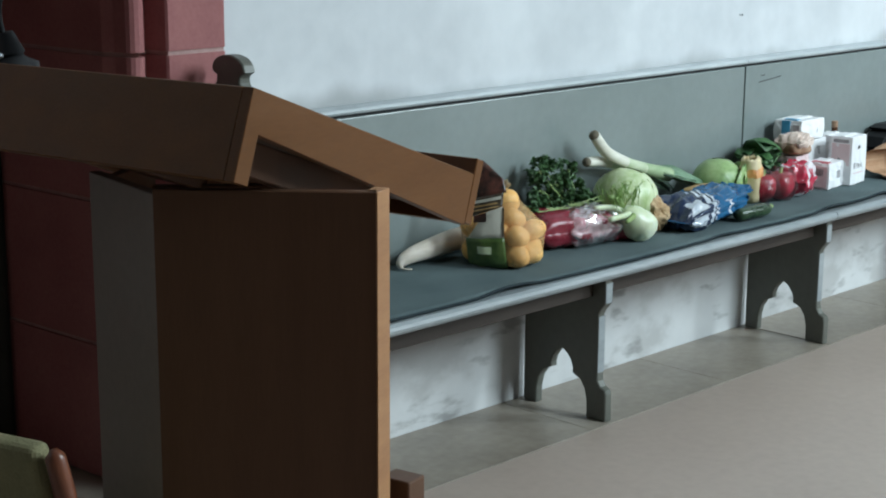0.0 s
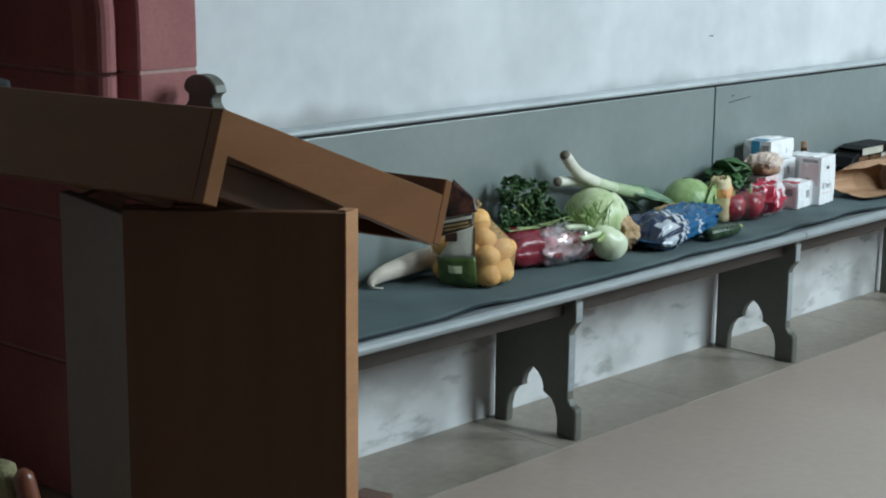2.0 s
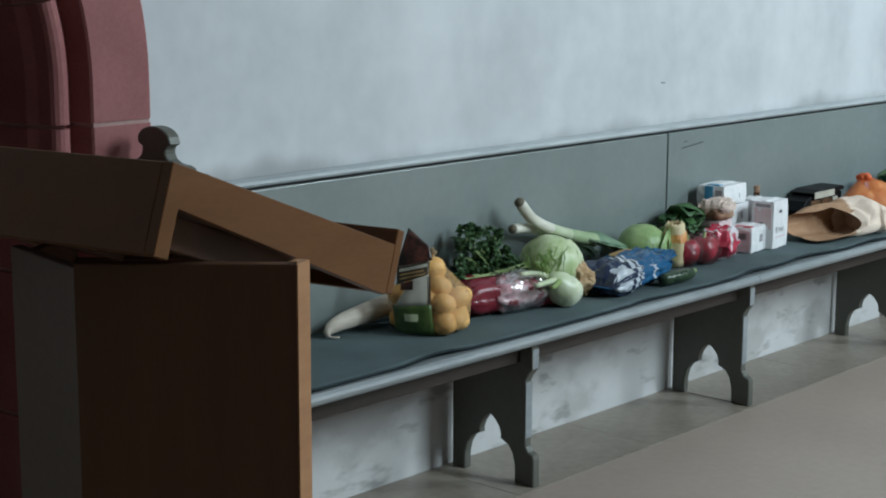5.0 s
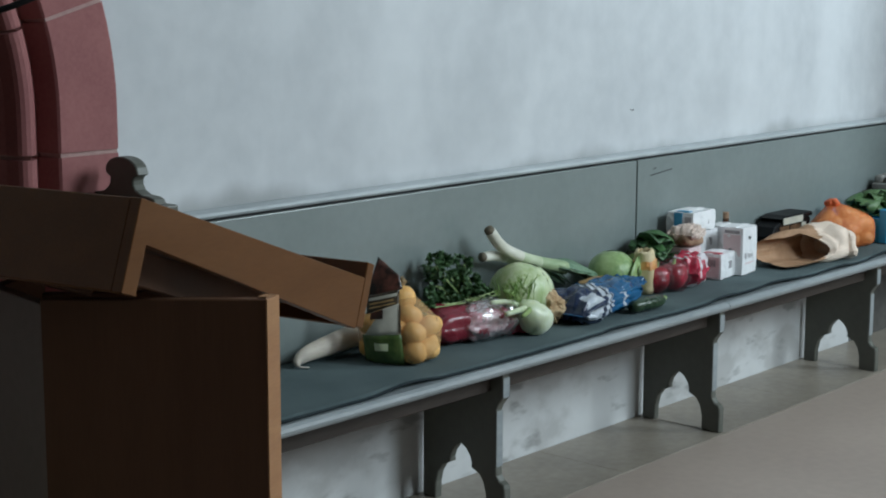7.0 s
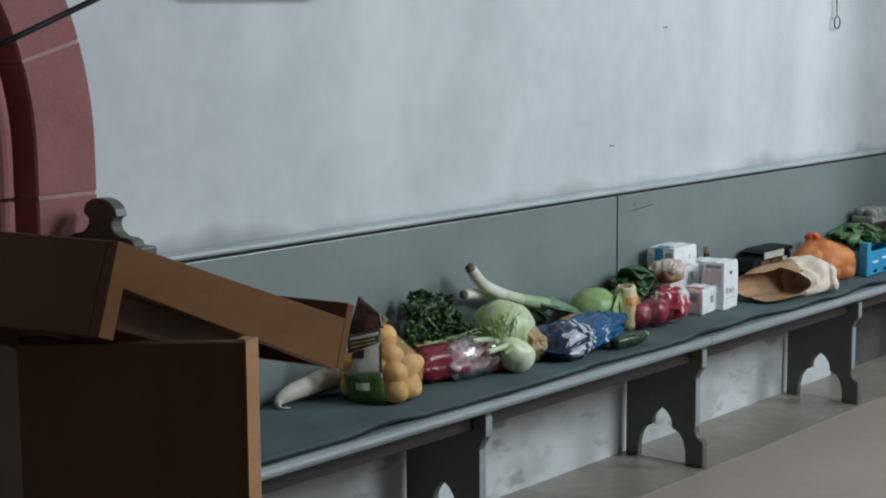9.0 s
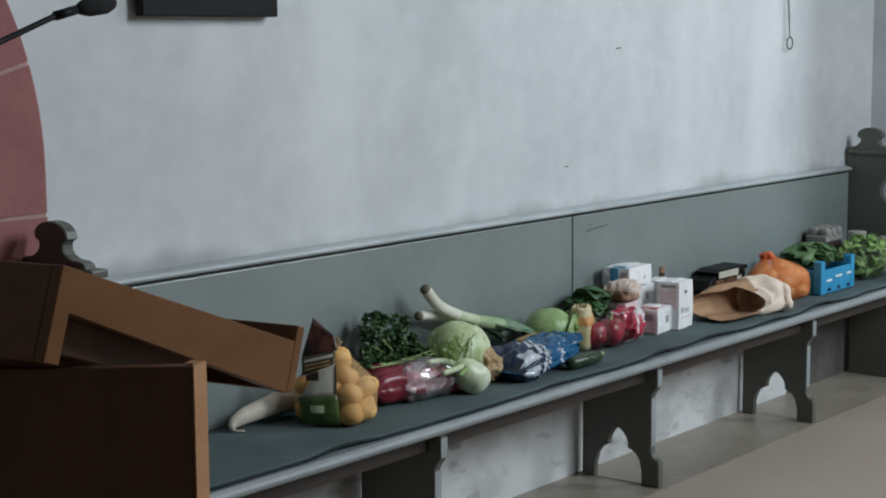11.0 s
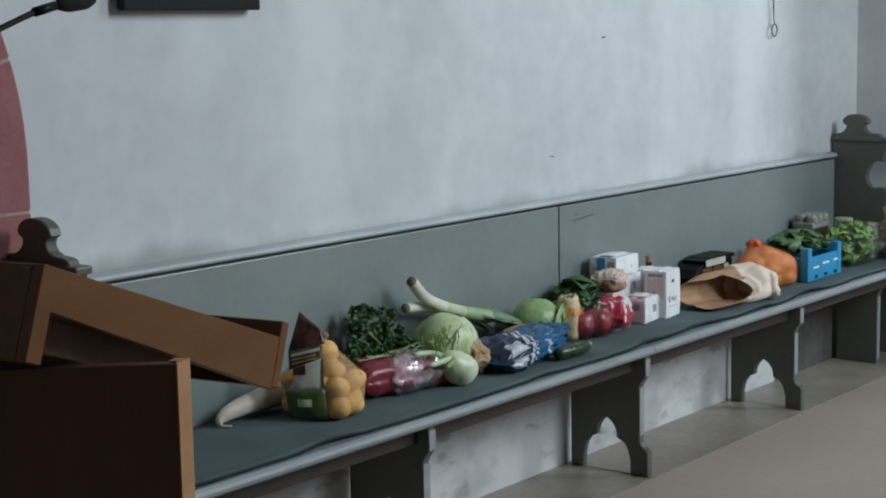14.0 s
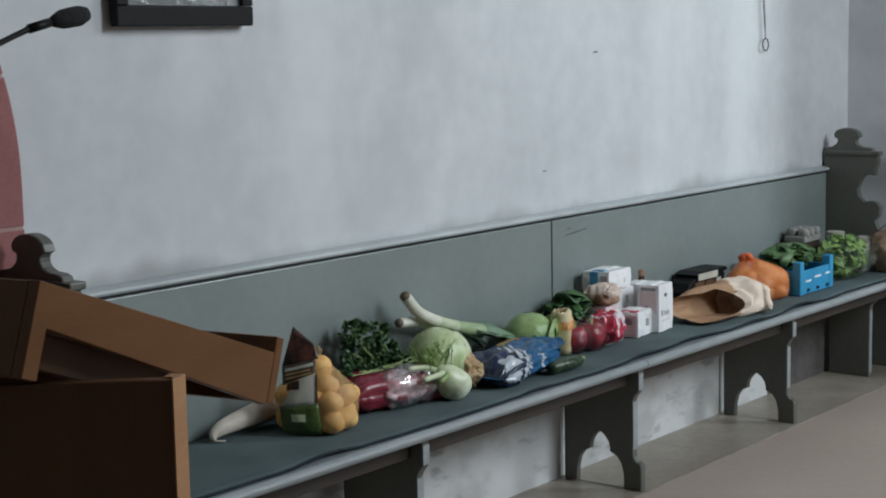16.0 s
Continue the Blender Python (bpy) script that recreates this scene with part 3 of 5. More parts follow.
for x in (-1.285, -0.127, 1.03):
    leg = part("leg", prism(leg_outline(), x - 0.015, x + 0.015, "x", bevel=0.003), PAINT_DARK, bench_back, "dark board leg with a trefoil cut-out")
    part("leg_edge", box(x - 0.014, x + 0.014, -0.4472, -0.4462, 0.14, 0.305), NOSE, leg, "pale worn front edge")
    part("leg_edge", box(x - 0.014, x + 0.014, -0.4702, -0.4692, 0.348, 0.405), NOSE, leg, "pale worn front edge")

# end boards with round finials
def end_outline():
    p = [(-0.155, 0.0), (-0.155, 0.41), (-0.012, 0.41), (-0.012, 0.985), (-0.010, 1.0)]
    p += [(-0.030, 1.002), (-0.050, 1.006), (-0.066, 1.016), (-0.076, 1.028), (-0.077, 1.042), (-0.062, 1.049), (-0.059, 1.058)]
    p += [(-0.121 + 0.062 * math.cos(a), 1.060 + 0.033 * math.sin(a)) for a in (math.radians(d) for d in range(12, 172, 10))]
    p += [(-0.186, 1.054), (-0.171, 1.046), (-0.166, 1.038), (-0.166, 1.028), (-0.174, 1.016), (-0.195, 1.006), (-0.228, 1.004), (-0.243, 0.999), (-0.250, 0.988), (-0.272, 0.978), (-0.276, 0.94), (-0.262, 0.905), (-0.262, 0.88)]
    p += [(-0.238 + 0.062 * math.cos(a), 0.815 + 0.066 * math.sin(a)) for a in (math.radians(d) for d in range(110, 30, -20))]
    p += [(-0.178, 0.815), (-0.185, 0.78), (-0.21, 0.755), (-0.245, 0.762), (-0.268, 0.757), (-0.288, 0.735), (-0.285, 0.70), (-0.265, 0.672), (-0.28, 0.63), (-0.33, 0.60), (-0.40, 0.59), (-0.45, 0.565), (-0.455, 0.52), (-0.43, 0.49), (-0.43, 0.41)]
    p += [(-0.478, 0.40), (-0.478, 0.0)]
    return p


for x in (-2.345, BX1):
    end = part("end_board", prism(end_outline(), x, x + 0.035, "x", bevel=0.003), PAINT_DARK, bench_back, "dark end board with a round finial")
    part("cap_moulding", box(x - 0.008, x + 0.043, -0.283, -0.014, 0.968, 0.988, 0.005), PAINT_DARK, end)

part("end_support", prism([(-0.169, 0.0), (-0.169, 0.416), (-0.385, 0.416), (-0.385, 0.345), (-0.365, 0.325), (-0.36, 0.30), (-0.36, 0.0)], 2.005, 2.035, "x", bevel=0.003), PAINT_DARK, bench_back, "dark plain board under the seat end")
part("support_edge", box(2.006, 2.034, -0.3612, -0.3602, 0.02, 0.30), NOSE, bench_back, "pale worn front edge")

# felt runner on the seat, with a wavy front edge
bm = bmesh.new()
rng = random.Random(2)
nx, ny = 150, 10
top = []
for i in range(nx + 1):
    x = BX0 + 0.03 + (BX1 - BX0 - 0.08) * i / nx
    front = -0.464 + 0.013 * noise.noise(Vector((x * 2.1, 0, 0))) + 0.004 * noise.noise(Vector((x * 11, 3, 0)))
    row = []
    for j in range(ny + 1):
        y = -0.03 + (front + 0.03) * j / ny
        lift = 0.004 + (0.004 if j == ny else 0.0) + ((0.015 if j == ny else 0.005) * max(0, noise.noise(Vector((x * 4, 7.7, 0))) + 0.25) if j >= ny - 1 else 0) + 0.0012 * noise.noise(Vector((x * 6, y * 9, 2)))
        row.append(bm.verts.new((x, y, 0.450 + lift)))
    top.append(row)
for a, b in zip(top, top[1:]):
    for j in range(ny):
        bm.faces.new((a[j], a[j + 1], b[j + 1], b[j]))
bmesh.ops.recalc_face_normals(bm, faces=bm.faces)
runner = tagged(part("felt_runner", bm, FELT, shade=True), "slate grey felt runner spread over the bench seat", "runner")
mod = runner.modifiers.new("thickness", "SOLIDIFY")
mod.thickness, mod.offset = 0.004, -1
edge = [v.co.copy() + Vector((0, -0.001, -0.002)) for v in runner.data.vertices if v.index % (ny + 1) == ny]
# added dark tube: draws the shadow gap beneath the lifted felt edge
part("edge_shade", tube(edge, 0.0042, 6), EDGE_SHADE, runner, "dark felt edge with its shadow line painted in", shade=True)

# ---- lectern ----
LA, LB = Vector((0.985, 0.174, 0)), Vector((-0.174, 0.985, 0))
LC = Vector((-3.378, -1.516, 1.223))
SLOPE = math.tan(radians(19.9))
lectern = thing("lectern", (-3.25, -1.25, 0), "cherry veneered wooden lectern with a sloping framed desk", "lectern")


def desk_board(u0, u1, v0, v1, top, depth, deep_end=None, bm=None):
    """A board of the desk: u runs down the slope, v across it."""
    out = bmesh.new() if bm is None else bm
    vs = []
    for low in (True, False):
        for u, v in ((u0, v0), (u1, v0), (u1, v1), (u0, v1)):
            lift = 0.0 if not low else -(deep_end if deep_end and u == u1 else depth)
            drop = (top + lift) * math.cos(math.atan(SLOPE))
            p = LC + LA * (u + (top + lift) * math.sin(math.atan(SLOPE))) + LB * v
            vs.append(out.verts.new((p.x, p.y, LC.z + drop - SLOPE * u)))
    for f in ((0, 3, 2, 1), (4, 5, 6, 7), (0, 1, 5, 4), (1, 2, 6, 5), (2, 3, 7, 6), (3, 0, 4, 7)):
        out.faces.new([vs[k] for k in f])
    edges = list({e for v in vs for e in v.link_edges})
    bmesh.ops.bevel(out, geom=edges, offset=0.0015, segments=1, affect="EDGES")
    return out


DW, DL = 0.80, 0.535
def side_rail(v0, v1):
    """One side of the desk, its short front leg and its long rail sawn from one board."""
    c, sn = math.cos(math.atan(SLOPE)), math.sin(math.atan(SLOPE))
    outline = [(-0.007, 0.0), (DL, 0.0), (DL, -0.086), (0.021, -0.060), (0.021, -0.132), (-0.007, -0.132)]
    rings = []
    out = bmesh.new()
    for v in (v0, v1):
        ring = []
        for u, w in outline:
            p = LC + LA * (u + w * sn) + LB * v
            ring.append(out.verts.new((p.x, p.y, LC.z + w * c - SLOPE * u)))
        rings.append(ring)
    n = len(outline)
    faces = [out.faces.new(rings[0]), out.faces.new(rings[1][::-1])]
    for k in range(n):
        faces.append(out.faces.new((rings[0][k], rings[1][k], rings[1][(k + 1) % n], rings[0][(k + 1) % n])))
    bmesh.ops.recalc_face_normals(out, faces=faces)
    bmesh.ops.bevel(out, geom=list(out.edges), offset=0.0009, segments=1, affect="EDGES")
    return out


part("front_board", desk_board(-0.0068, 0.012, 0.0188, DW - 0.0188, -0.0002, 0.1316), WOOD_H, lectern)
part("side_rail", side_rail(0.0, 0.019), WOOD_H, lectern)
part("side_rail", side_rail(DW - 0.019, DW), WOOD_H, lectern)
part("book_ledge", desk_board(DL + 0.0005, DL + 0.02, 0.0, DW, 0.027, 0.109), WOOD_H, lectern)
part("desk_panel", desk_board(0.0195, DL - 0.001, 0.0195, DW - 0.0195, -0.045, 0.010), WOOD_H, lectern)
part("desk_underside", desk_board(0.022, DL - 0.002, 0.021, DW - 0.021, -0.0555, 0.004), UNDERBOARD, lectern, "brownish grey underside of the desk")
corners = [(-3.195, -1.556), (-3.414, -1.316), (-3.373, -1.091), (-3.20, -0.99), (-2.96, -1.20)]


def panel(a, b, z0, z1, thick, name, material, label=""):
    a, b = Vector((*a, 0)), Vector((*b, 0))
    d = (b - a).normalized()
    n = Vector((d.y, -d.x, 0))
    pts = [a, b, b - n * thick, a - n * thick]
    part(name, prism([(p.x, p.y) for p in pts], z0, z1, "z", bevel=0.0015), material, lectern, label)


panel(corners[1], corners[0], 0.08, 1.062, 0.02, "column_panel", WOOD)
panel(corners[2], corners[1], 0.08, 1.055, 0.02, "column_panel", GREY_BOARD, "grey laminate side panel")
panel(corners[3], corners[2], 0.08, 1.04, 0.02, "column_panel", WOOD)
panel(corners[4], corners[3], 0.08, 1.00, 0.02, "column_panel", WOOD)
part("column_edge", prism([(-3.1955, -1.5575), (-3.1575, -1.5425), (-3.166, -1.520), (-3.20, -1.535)], 0.55, 1.062, "z", bevel=0.001), WOOD_EDGE, lectern, "pale edge banding of the column")
part("column_edge", prism([(-3.198, -1.560), (-3.158, -1.545), (-3.166, -1.520), (-3.20, -1.535)], 0.08, 0.548, "z", bevel=0.001), WOOD_EDGE, lectern, "pale edge banding of the column")
part("step_block", turned(box(-0.03, 0.015, -0.035, 0.02, 0.08, 0.600, 0.003), Matrix.Translation((-3.105, -1.512, 0)) @ Matrix.Rotation(radians(12), 4, "Z")), WOOD, lectern)
part("base_plate", prism([(-3.12, -1.68), (-3.50, -1.36), (-3.44, -1.0), (-3.20, -0.9), (-2.86, -1.16), (-2.98, -1.55)], 0.0, 0.08, "z", bevel=0.004), WOOD, lectern)
part("desk_bearer", desk_board(0.05, 0.36, 0.06, 0.10, -0.060, 0.05), WOOD, lectern)
part("desk_bearer", desk_board(0.05, 0.36, 0.40, 0.44, -0.060, 0.05), WOOD, lectern)

# gooseneck microphone on the lectern
mic = thing("microphone", (-3.36, -0.80, 1.19), "black gooseneck microphone standing on the lectern", "microphone")
neck = curve_points([(-3.33, -0.80, 1.20), (-3.345, -0.80, 1.30), (-3.31, -0.84, 1.41), (-3.172, -0.95, 1.479), (-3.047, -0.95, 1.525), (-2.937, -0.95, 1.566), (-2.885, -0.95, 1.578)], 8)
part("gooseneck", tube(neck, 0.0055, 8), BLACK, mic, shade=True)
part("head", tube([(-2.90, -0.95, 1.574), (-2.888, -0.95, 1.577), (-2.872, -0.95, 1.580), (-2.835, -0.95, 1.586), (-2.818, -0.95, 1.589), (-2.812, -0.95, 1.590)], [0.006, 0.012, 0.0175, 0.0185, 0.013, 0.004], 14), FOAM, mic, "black foam windscreen", shade=True)
part("collar", tube([(-2.945, -0.95, 1.5635), (-2.90, -0.95, 1.5745)], 0.0085, 10), BLACK, mic, shade=True)
part("base", tube([(-3.33, -0.80, 1.165), (-3.33, -0.80, 1.20), (-3.33, -0.80, 1.215), (-3.335, -0.80, 1.25)], [0.05, 0.048, 0.026, 0.012], 18), BLACK, mic, shade=True)
part("switch", blob((-3.372, -0.83, 1.215), (0.012, 0.012, 0.006), sub=2), STEEL, mic)

# chair in front of the lectern
chair = thing("chair", (-3.70, -1.28, 0), "reddish wooden chair with an olive upholstered back", "chair")
CD = Vector((-0.30, 0.954, 0))
CN = Vector((0.954, 0.30, 0))
C0 = Vector((-3.645, -1.462, 0.012))
for k, v in enumerate((0.0, 0.42)):
    b = C0 + CD * v
    part("back_post", tube([b + CN * -0.03, b + Vector((0, 0, 0.44)), b + CN * -0.035 + Vector((0, 0, 0.70)), b + CN * -0.05 + Vector((0, 0, 0.755)), b + CN * -0.052 + Vector((0, 0, 0.765))], [0.015, 0.017, 0.015, 0.014, 0.006], 10), BEECH, chair, shade=True)
    part("front_leg", tube([b + CN * 0.42, b + CN * 0.40 + Vector((0, 0, 0.43))], [0.013, 0.017], 10), BEECH, chair, shade=True)
mid = C0 + CD * 0.21
rot = Matrix.Rotation(math.atan2(CD.y, CD.x), 4, "Z")
part("back_pad", turned(box(-0.19, 0.19, -0.014, 0.022, -0.13, 0.135, 0.012, seg=3), Matrix.Translation(mid + CN * -0.028 + Vector((0, 0, 0.635))) @ rot @ Matrix.Rotation(radians(-8), 4, "X")), OLIVE, chair, "olive upholstered back pad")
part("seat_pad", turned(box(-0.22, 0.22, -0.42, 0.0, 0.43, 0.475, 0.014, seg=3), Matrix.Translation(mid) @ rot), OLIVE, chair, "olive upholstered seat")
part("seat_rail", turned(box(-0.205, 0.205, -0.41, -0.01, 0.385, 0.429, 0.004), Matrix.Translation(mid) @ rot), BEECH, chair)

# ---- on the wall ----
pic = thing("picture_frame", (-1.72, -0.02, 1.59), "black framed picture hanging on the white wall", "picture")
for a in ((-1.968, -1.479, 1.580, 1.633), (-1.968, -1.479, 2.21, 2.25), (-1.968, -1.928, 1.634, 2.209), (-1.519, -1.479, 1.634, 2.209)):
    part("frame_bar", box(a[0], a[1], -0.042, -0.012, a[2], a[3], 0.004), BLACK, pic)
part("backing", box(-1.94, -1.505, -0.020, -0.010, 1.62, 2.22), BLACK, pic)
part("print", box(-1.927, -1.520, -0.026, -0.022, 1.635, 2.208), PAPER, pic, "grey faded print")
part("glass", box(-1.927, -1.520, -0.031, -0.029, 1.635, 2.208), GLASSY, pic).visible_shadow = False
for x0 in (-1.93, -1.53):
    part("spacer", box(x0, x0 + 0.03, -0.0115, -0.001, 1.60, 1.63), BLACK, pic)

pull = thing("pull_cord", (1.655, -0.02, 1.49), "thin dark pull cord with a ring at its end", "cord")
part("cord", tube([(1.653, -0.02, 1.508), (1.64, -0.02, 1.60), (1.60, -0.02, 1.85), (1.55, -0.015, 5.99)], 0.0022, 6), CORD, pull)
part("cord", tube([(1.656, -0.018, 1.508), (1.652, -0.018, 1.62), (1.62, -0.016, 1.85), (1.56, -0.012, 5.99)], 0.0016, 6), CORD, pull)
ring_pts = [(1.655 + 0.026 * math.cos(a), -0.02, 1.484 + 0.026 * math.sin(a)) for a in (2 * math.pi * k / 28 for k in range(29))]
part("ring", tube(ring_pts, 0.003, 6), CORD, pull, shade=True)

for nx_, nz_, nr in ((-0.015, 1.063, 0.0022), (0.322, 1.476, 0.003)):
    if nr:
        nail = thing("wall_nail", (nx_, 0, nz_), "small dark nail stub in the plaster", "nail", "nails in the wall")
        part("shank", tube([(nx_, 0.01, nz_), (nx_, -0.012, nz_)], nr * 0.6, 8), CORD, nail)
        part("nail_head", tube([(nx_, -0.012, nz_), (nx_, -0.015, nz_)], nr, 8), CORD, nail)

# ---- harvest gifts on the bench ----

# white radish
g = thing("white_radish", (-1.6, -0.085, TOP), "long pale white radish with a thin curled tip", "radish")
pts = curve_points([(-1.722, -0.122, TOP + 0.002), (-1.742, -0.105, TOP + 0.005), (-1.735, -0.092, TOP + 0.018), (-1.69, -0.088, TOP + 0.032), (-1.58, -0.082, TOP + 0.042), (-1.46, -0.078, TOP + 0.052), (-1.37, -0.075, TOP + 0.058)], 5)
n = len(pts)
rad = [0.0025 + 0.029 * min(1, max(0, i / (n - 1) - 0.17) * 1.9) ** 0.75 for i in range(n)]
part("radish_body", tube(pts, rad, 16), DAIKON, g, shade=True)
bm = bmesh.new()
rng = random.Random(3)
for k in range(6):
    leaf(bm, (-1.37, -0.075, TOP + 0.066), (1, rng.uniform(-.4, .4), rng.uniform(0, .5)), (0, 0, 1), 0.07, 0.02, rng=rng)
part("stalk_stub", bm, STEM, g)

# net of potatoes
g = thing("potato_net", (-1.47, -0.22, TOP), "net of yellow potatoes with a black, white and green printed sheet", "potatoes")
NE, ND = Vector((0.628, -0.778, 0)), Vector((0.778, 0.628, 0))
NC = Vector((-1.47, -0.22, TOP))


def in_net(s, q, z):
    """A place in the net: s across it, q towards its back, z above the seat."""
    return NC + NE * s + ND * q + Vector((0, 0, z))


rng = random.Random(11)
spots = [(0.050, -0.068, 0.088), (0.056, -0.072, 0.033), (0.034, -0.026, 0.128), (0.094, -0.018, 0.098), (0.088, -0.028, 0.040), (-0.078, -0.004, 0.098), (-0.074, 0.0, 0.036), (0.0, -0.052, 0.036), (0.0, -0.048, 0.092),
         (0.0, 0.0, 0.140), (-0.046, -0.030, 0.036), (-0.040, -0.028, 0.10), (0.030, 0.040, 0.038), (0.034, 0.034, 0.100), (-0.040, 0.046, 0.038), (-0.036, 0.030, 0.125), (0.082, 0.036, 0.038), (0.012, -0.014, 0.172)]
balls = []
for k, spot in enumerate(spots):
    p, r = in_net(*spot), 0.031 + rng.uniform(-0.002, 0.004)
    balls.append((p, r))
    part("potato", blob(p, (r * 1.16, r * 1.04, r), 0.30, 0.05, 3, k), POTATO, g, shade=True)
balls += [(in_net(0.008, -0.010, 0.208), 0.010)]
part("net_bag", taut_net(balls), NETTING, g, "fine yellow netting", shade=True)
tie = [in_net(0.006, -0.010, 0.200), in_net(0.010, -0.012, 0.214), in_net(0.018, -0.016, 0.226), in_net(0.014, -0.016, 0.238)]
part("net_tie", tube(tie, [0.013, 0.009, 0.012, 0.006], 12), NETNECK, g, "gathered pale end of the net", shade=True)


def on_sheet(corners, out, n=12, rows=6):
    """A four-cornered piece of the printed sheet laid over the front of the net; corners are (across, up) from the lower left, counter-clockwise."""
    (s0, t0), (s1, t1), (s2, t2), (s3, t3) = corners
    bm = bmesh.new()
    grid = []
    for j in range(rows + 1):
        f = j / rows
        row = []
        for i in range(n + 1):
            e = i / n
            s = (s0 * (1 - e) + s1 * e) * (1 - f) + (s3 * (1 - e) + s2 * e) * f
            t = (t0 * (1 - e) + t1 * e) * (1 - f) + (t3 * (1 - e) + t2 * e) * f
            lean = 1.0 - 0.62 * max(0.0, min(1.0, (t - 0.10) / 0.2))
            bulge = 0.098 * math.sqrt(max(0.10, 1 - ((s + 0.005) / 0.125) ** 2)) * lean * math.sqrt(max(0.3, 1 - (max(0, 0.05 - t) / 0.10) ** 2))
            p = in_net(s, -bulge - out - 0.004 * noise.noise(Vector((s * 30, t * 30, 1))), t + 0.003 * noise.noise(Vector((s * 30, t * 9, 5))))
            p.z = max(p.z, TOP + 0.002)
            row.append(bm.verts.new(p))
        grid.append(row)
    for a, b in zip(grid, grid[1:]):
        for i in range(n):
            bm.faces.new((a[i], a[i + 1], b[i + 1], b[i]))
    return bm


for nm, corners4, mt, lb in (("label_foot", ((-0.082, 0.012), (0.028, 0.0), (0.018, 0.091), (-0.092, 0.084)), LABEL_G, "green printed foot of the sheet"),
                            ("label_middle", ((-0.085, 0.0845), (0.017, 0.0915), (0.010, 0.174), (-0.040, 0.155)), LABEL_W, "white printed middle of the sheet"),
                            ("label_head", ((-0.080, 0.142), (0.010, 0.1745), (0.012, 0.212), (-0.082, 0.190)), LABEL_K, "black printed band of the sheet"),
                            ("label_tip", ((-0.082, 0.1905), (0.020, 0.2125), (0.008, 0.250), (-0.050, 0.300)), LABEL_T, "dark pictured tip of the sheet")):
    ob = part(nm, on_sheet(corners4, 0.006), mt, g, lb, shade=True)
    md = ob.modifiers.new("paper", "SOLIDIFY")
    md.thickness = 0.0012
for corners4, mt in ((((-0.074, 0.176), (0.006, 0.195), (0.006, 0.204), (-0.074, 0.184)), LABEL_W), (((-0.072, 0.166), (-0.004, 0.182), (-0.004, 0.186), (-0.072, 0.170)), OCHRE), (((-0.072, 0.156), (0.0, 0.174), (0.0, 0.177), (-0.072, 0.159)), OCHRE),
                     (((-0.070, 0.128), (-0.034, 0.132), (-0.034, 0.156), (-0.068, 0.146)), LABEL_T), (((-0.056, 0.045), (-0.018, 0.043), (-0.018, 0.064), (-0.058, 0.066)), VEIN), (((0.0105, 0.095), (0.0175, 0.093), (0.0145, 0.172), (0.010, 0.172)), LABEL_K)):
    part("print_bar", on_sheet(corners4, 0.0085, rows=2), mt, g, shade=True)

# red packs in film
g = thing("red_pack", (-1.14, -0.21, TOP), "dark red foil pack with a crinkled clear window of shiny film", "food pack")
part("pouch", pillow((-1.145, -0.205, TOP + 0.050), 0.30, 0.135, 0.104, -14, 0.20, 8, seam=0.04), REDBAG, g, "dark red foil", shade=True)
part("window_print", pillow((-1.115, -0.228, TOP + 0.050), 0.165, 0.115, 0.098, -14, 0.30, 4, lambda u, a: 1 if noise.noise(Vector((u * 2, a * 6, 2))) > 0.25 else 0, seam=0.03), [PINKFILM, REDBAG], g, "pinkish window with pale contents", shade=True)
part("film_skin", pillow((-1.105, -0.232, TOP + 0.052), 0.190, 0.134, 0.112, -14, 0.30, 4, seam=0.03), CLEAR, g, "shiny clear film", shade=True)
part("end_flap", pillow((-0.985, -0.258, TOP + 0.030), 0.10, 0.085, 0.060, -22, 0.5, 6), REDBAG, g, "crumpled red end", shade=True)

# parsley
g = thing("parsley_bunch", (-1.10, -0.11, TOP), "dark green bunch of flat parsley with thin pale stalks", "parsley")
rng = random.Random(21)
bm = bmesh.new()
CLUMPS = [(-1.165, -0.105, 0.212, 0.034), (-1.125, -0.100, 0.190, 0.036), (-1.175, -0.100, 0.150, 0.030), (-1.085, -0.110, 0.145, 0.036), (-1.055, -0.105, 0.202, 0.028), (-1.035, -0.115, 0.140, 0.034), (-1.10, -0.13, 0.105, 0.040),
          (-1.00, -0.125, 0.110, 0.034), (-1.20, -0.125, 0.098, 0.026), (-1.25, -0.135, 0.090, 0.026), (-1.155, -0.150, 0.085, 0.034), (-1.05, -0.150, 0.095, 0.036), (-0.985, -0.135, 0.075, 0.034), (-1.02, -0.10, 0.075, 0.040), (-1.12, -0.10, 0.06, 0.045)]
for x, y, z, r in CLUMPS:
    for k in range(int(26 * (r / 0.034) ** 2)):
        d = Vector((rng.gauss(0, 1), rng.gauss(0, 0.7), rng.gauss(0, 1))).normalized()
        c = Vector((x, y, TOP + z)) + d * r * rng.uniform(0.55, 1.12)
        c.y = min(c.y, -0.045)
        for q in range(7):
            e = (d + Vector((rng.uniform(-1, 1), rng.uniform(-1, 0.6), rng.uniform(-0.7, 0.9)))).normalized()
            leaf(bm, c, e, (rng.uniform(-1, 1), -0.4, 1), rng.uniform(0.012, 0.021), rng.uniform(0.010, 0.017), rng.uniform(0.1, 0.7), rng, 0.7, 2, 2)
part("leaves", bm, PARSLEY, g)
bm = bmesh.new()
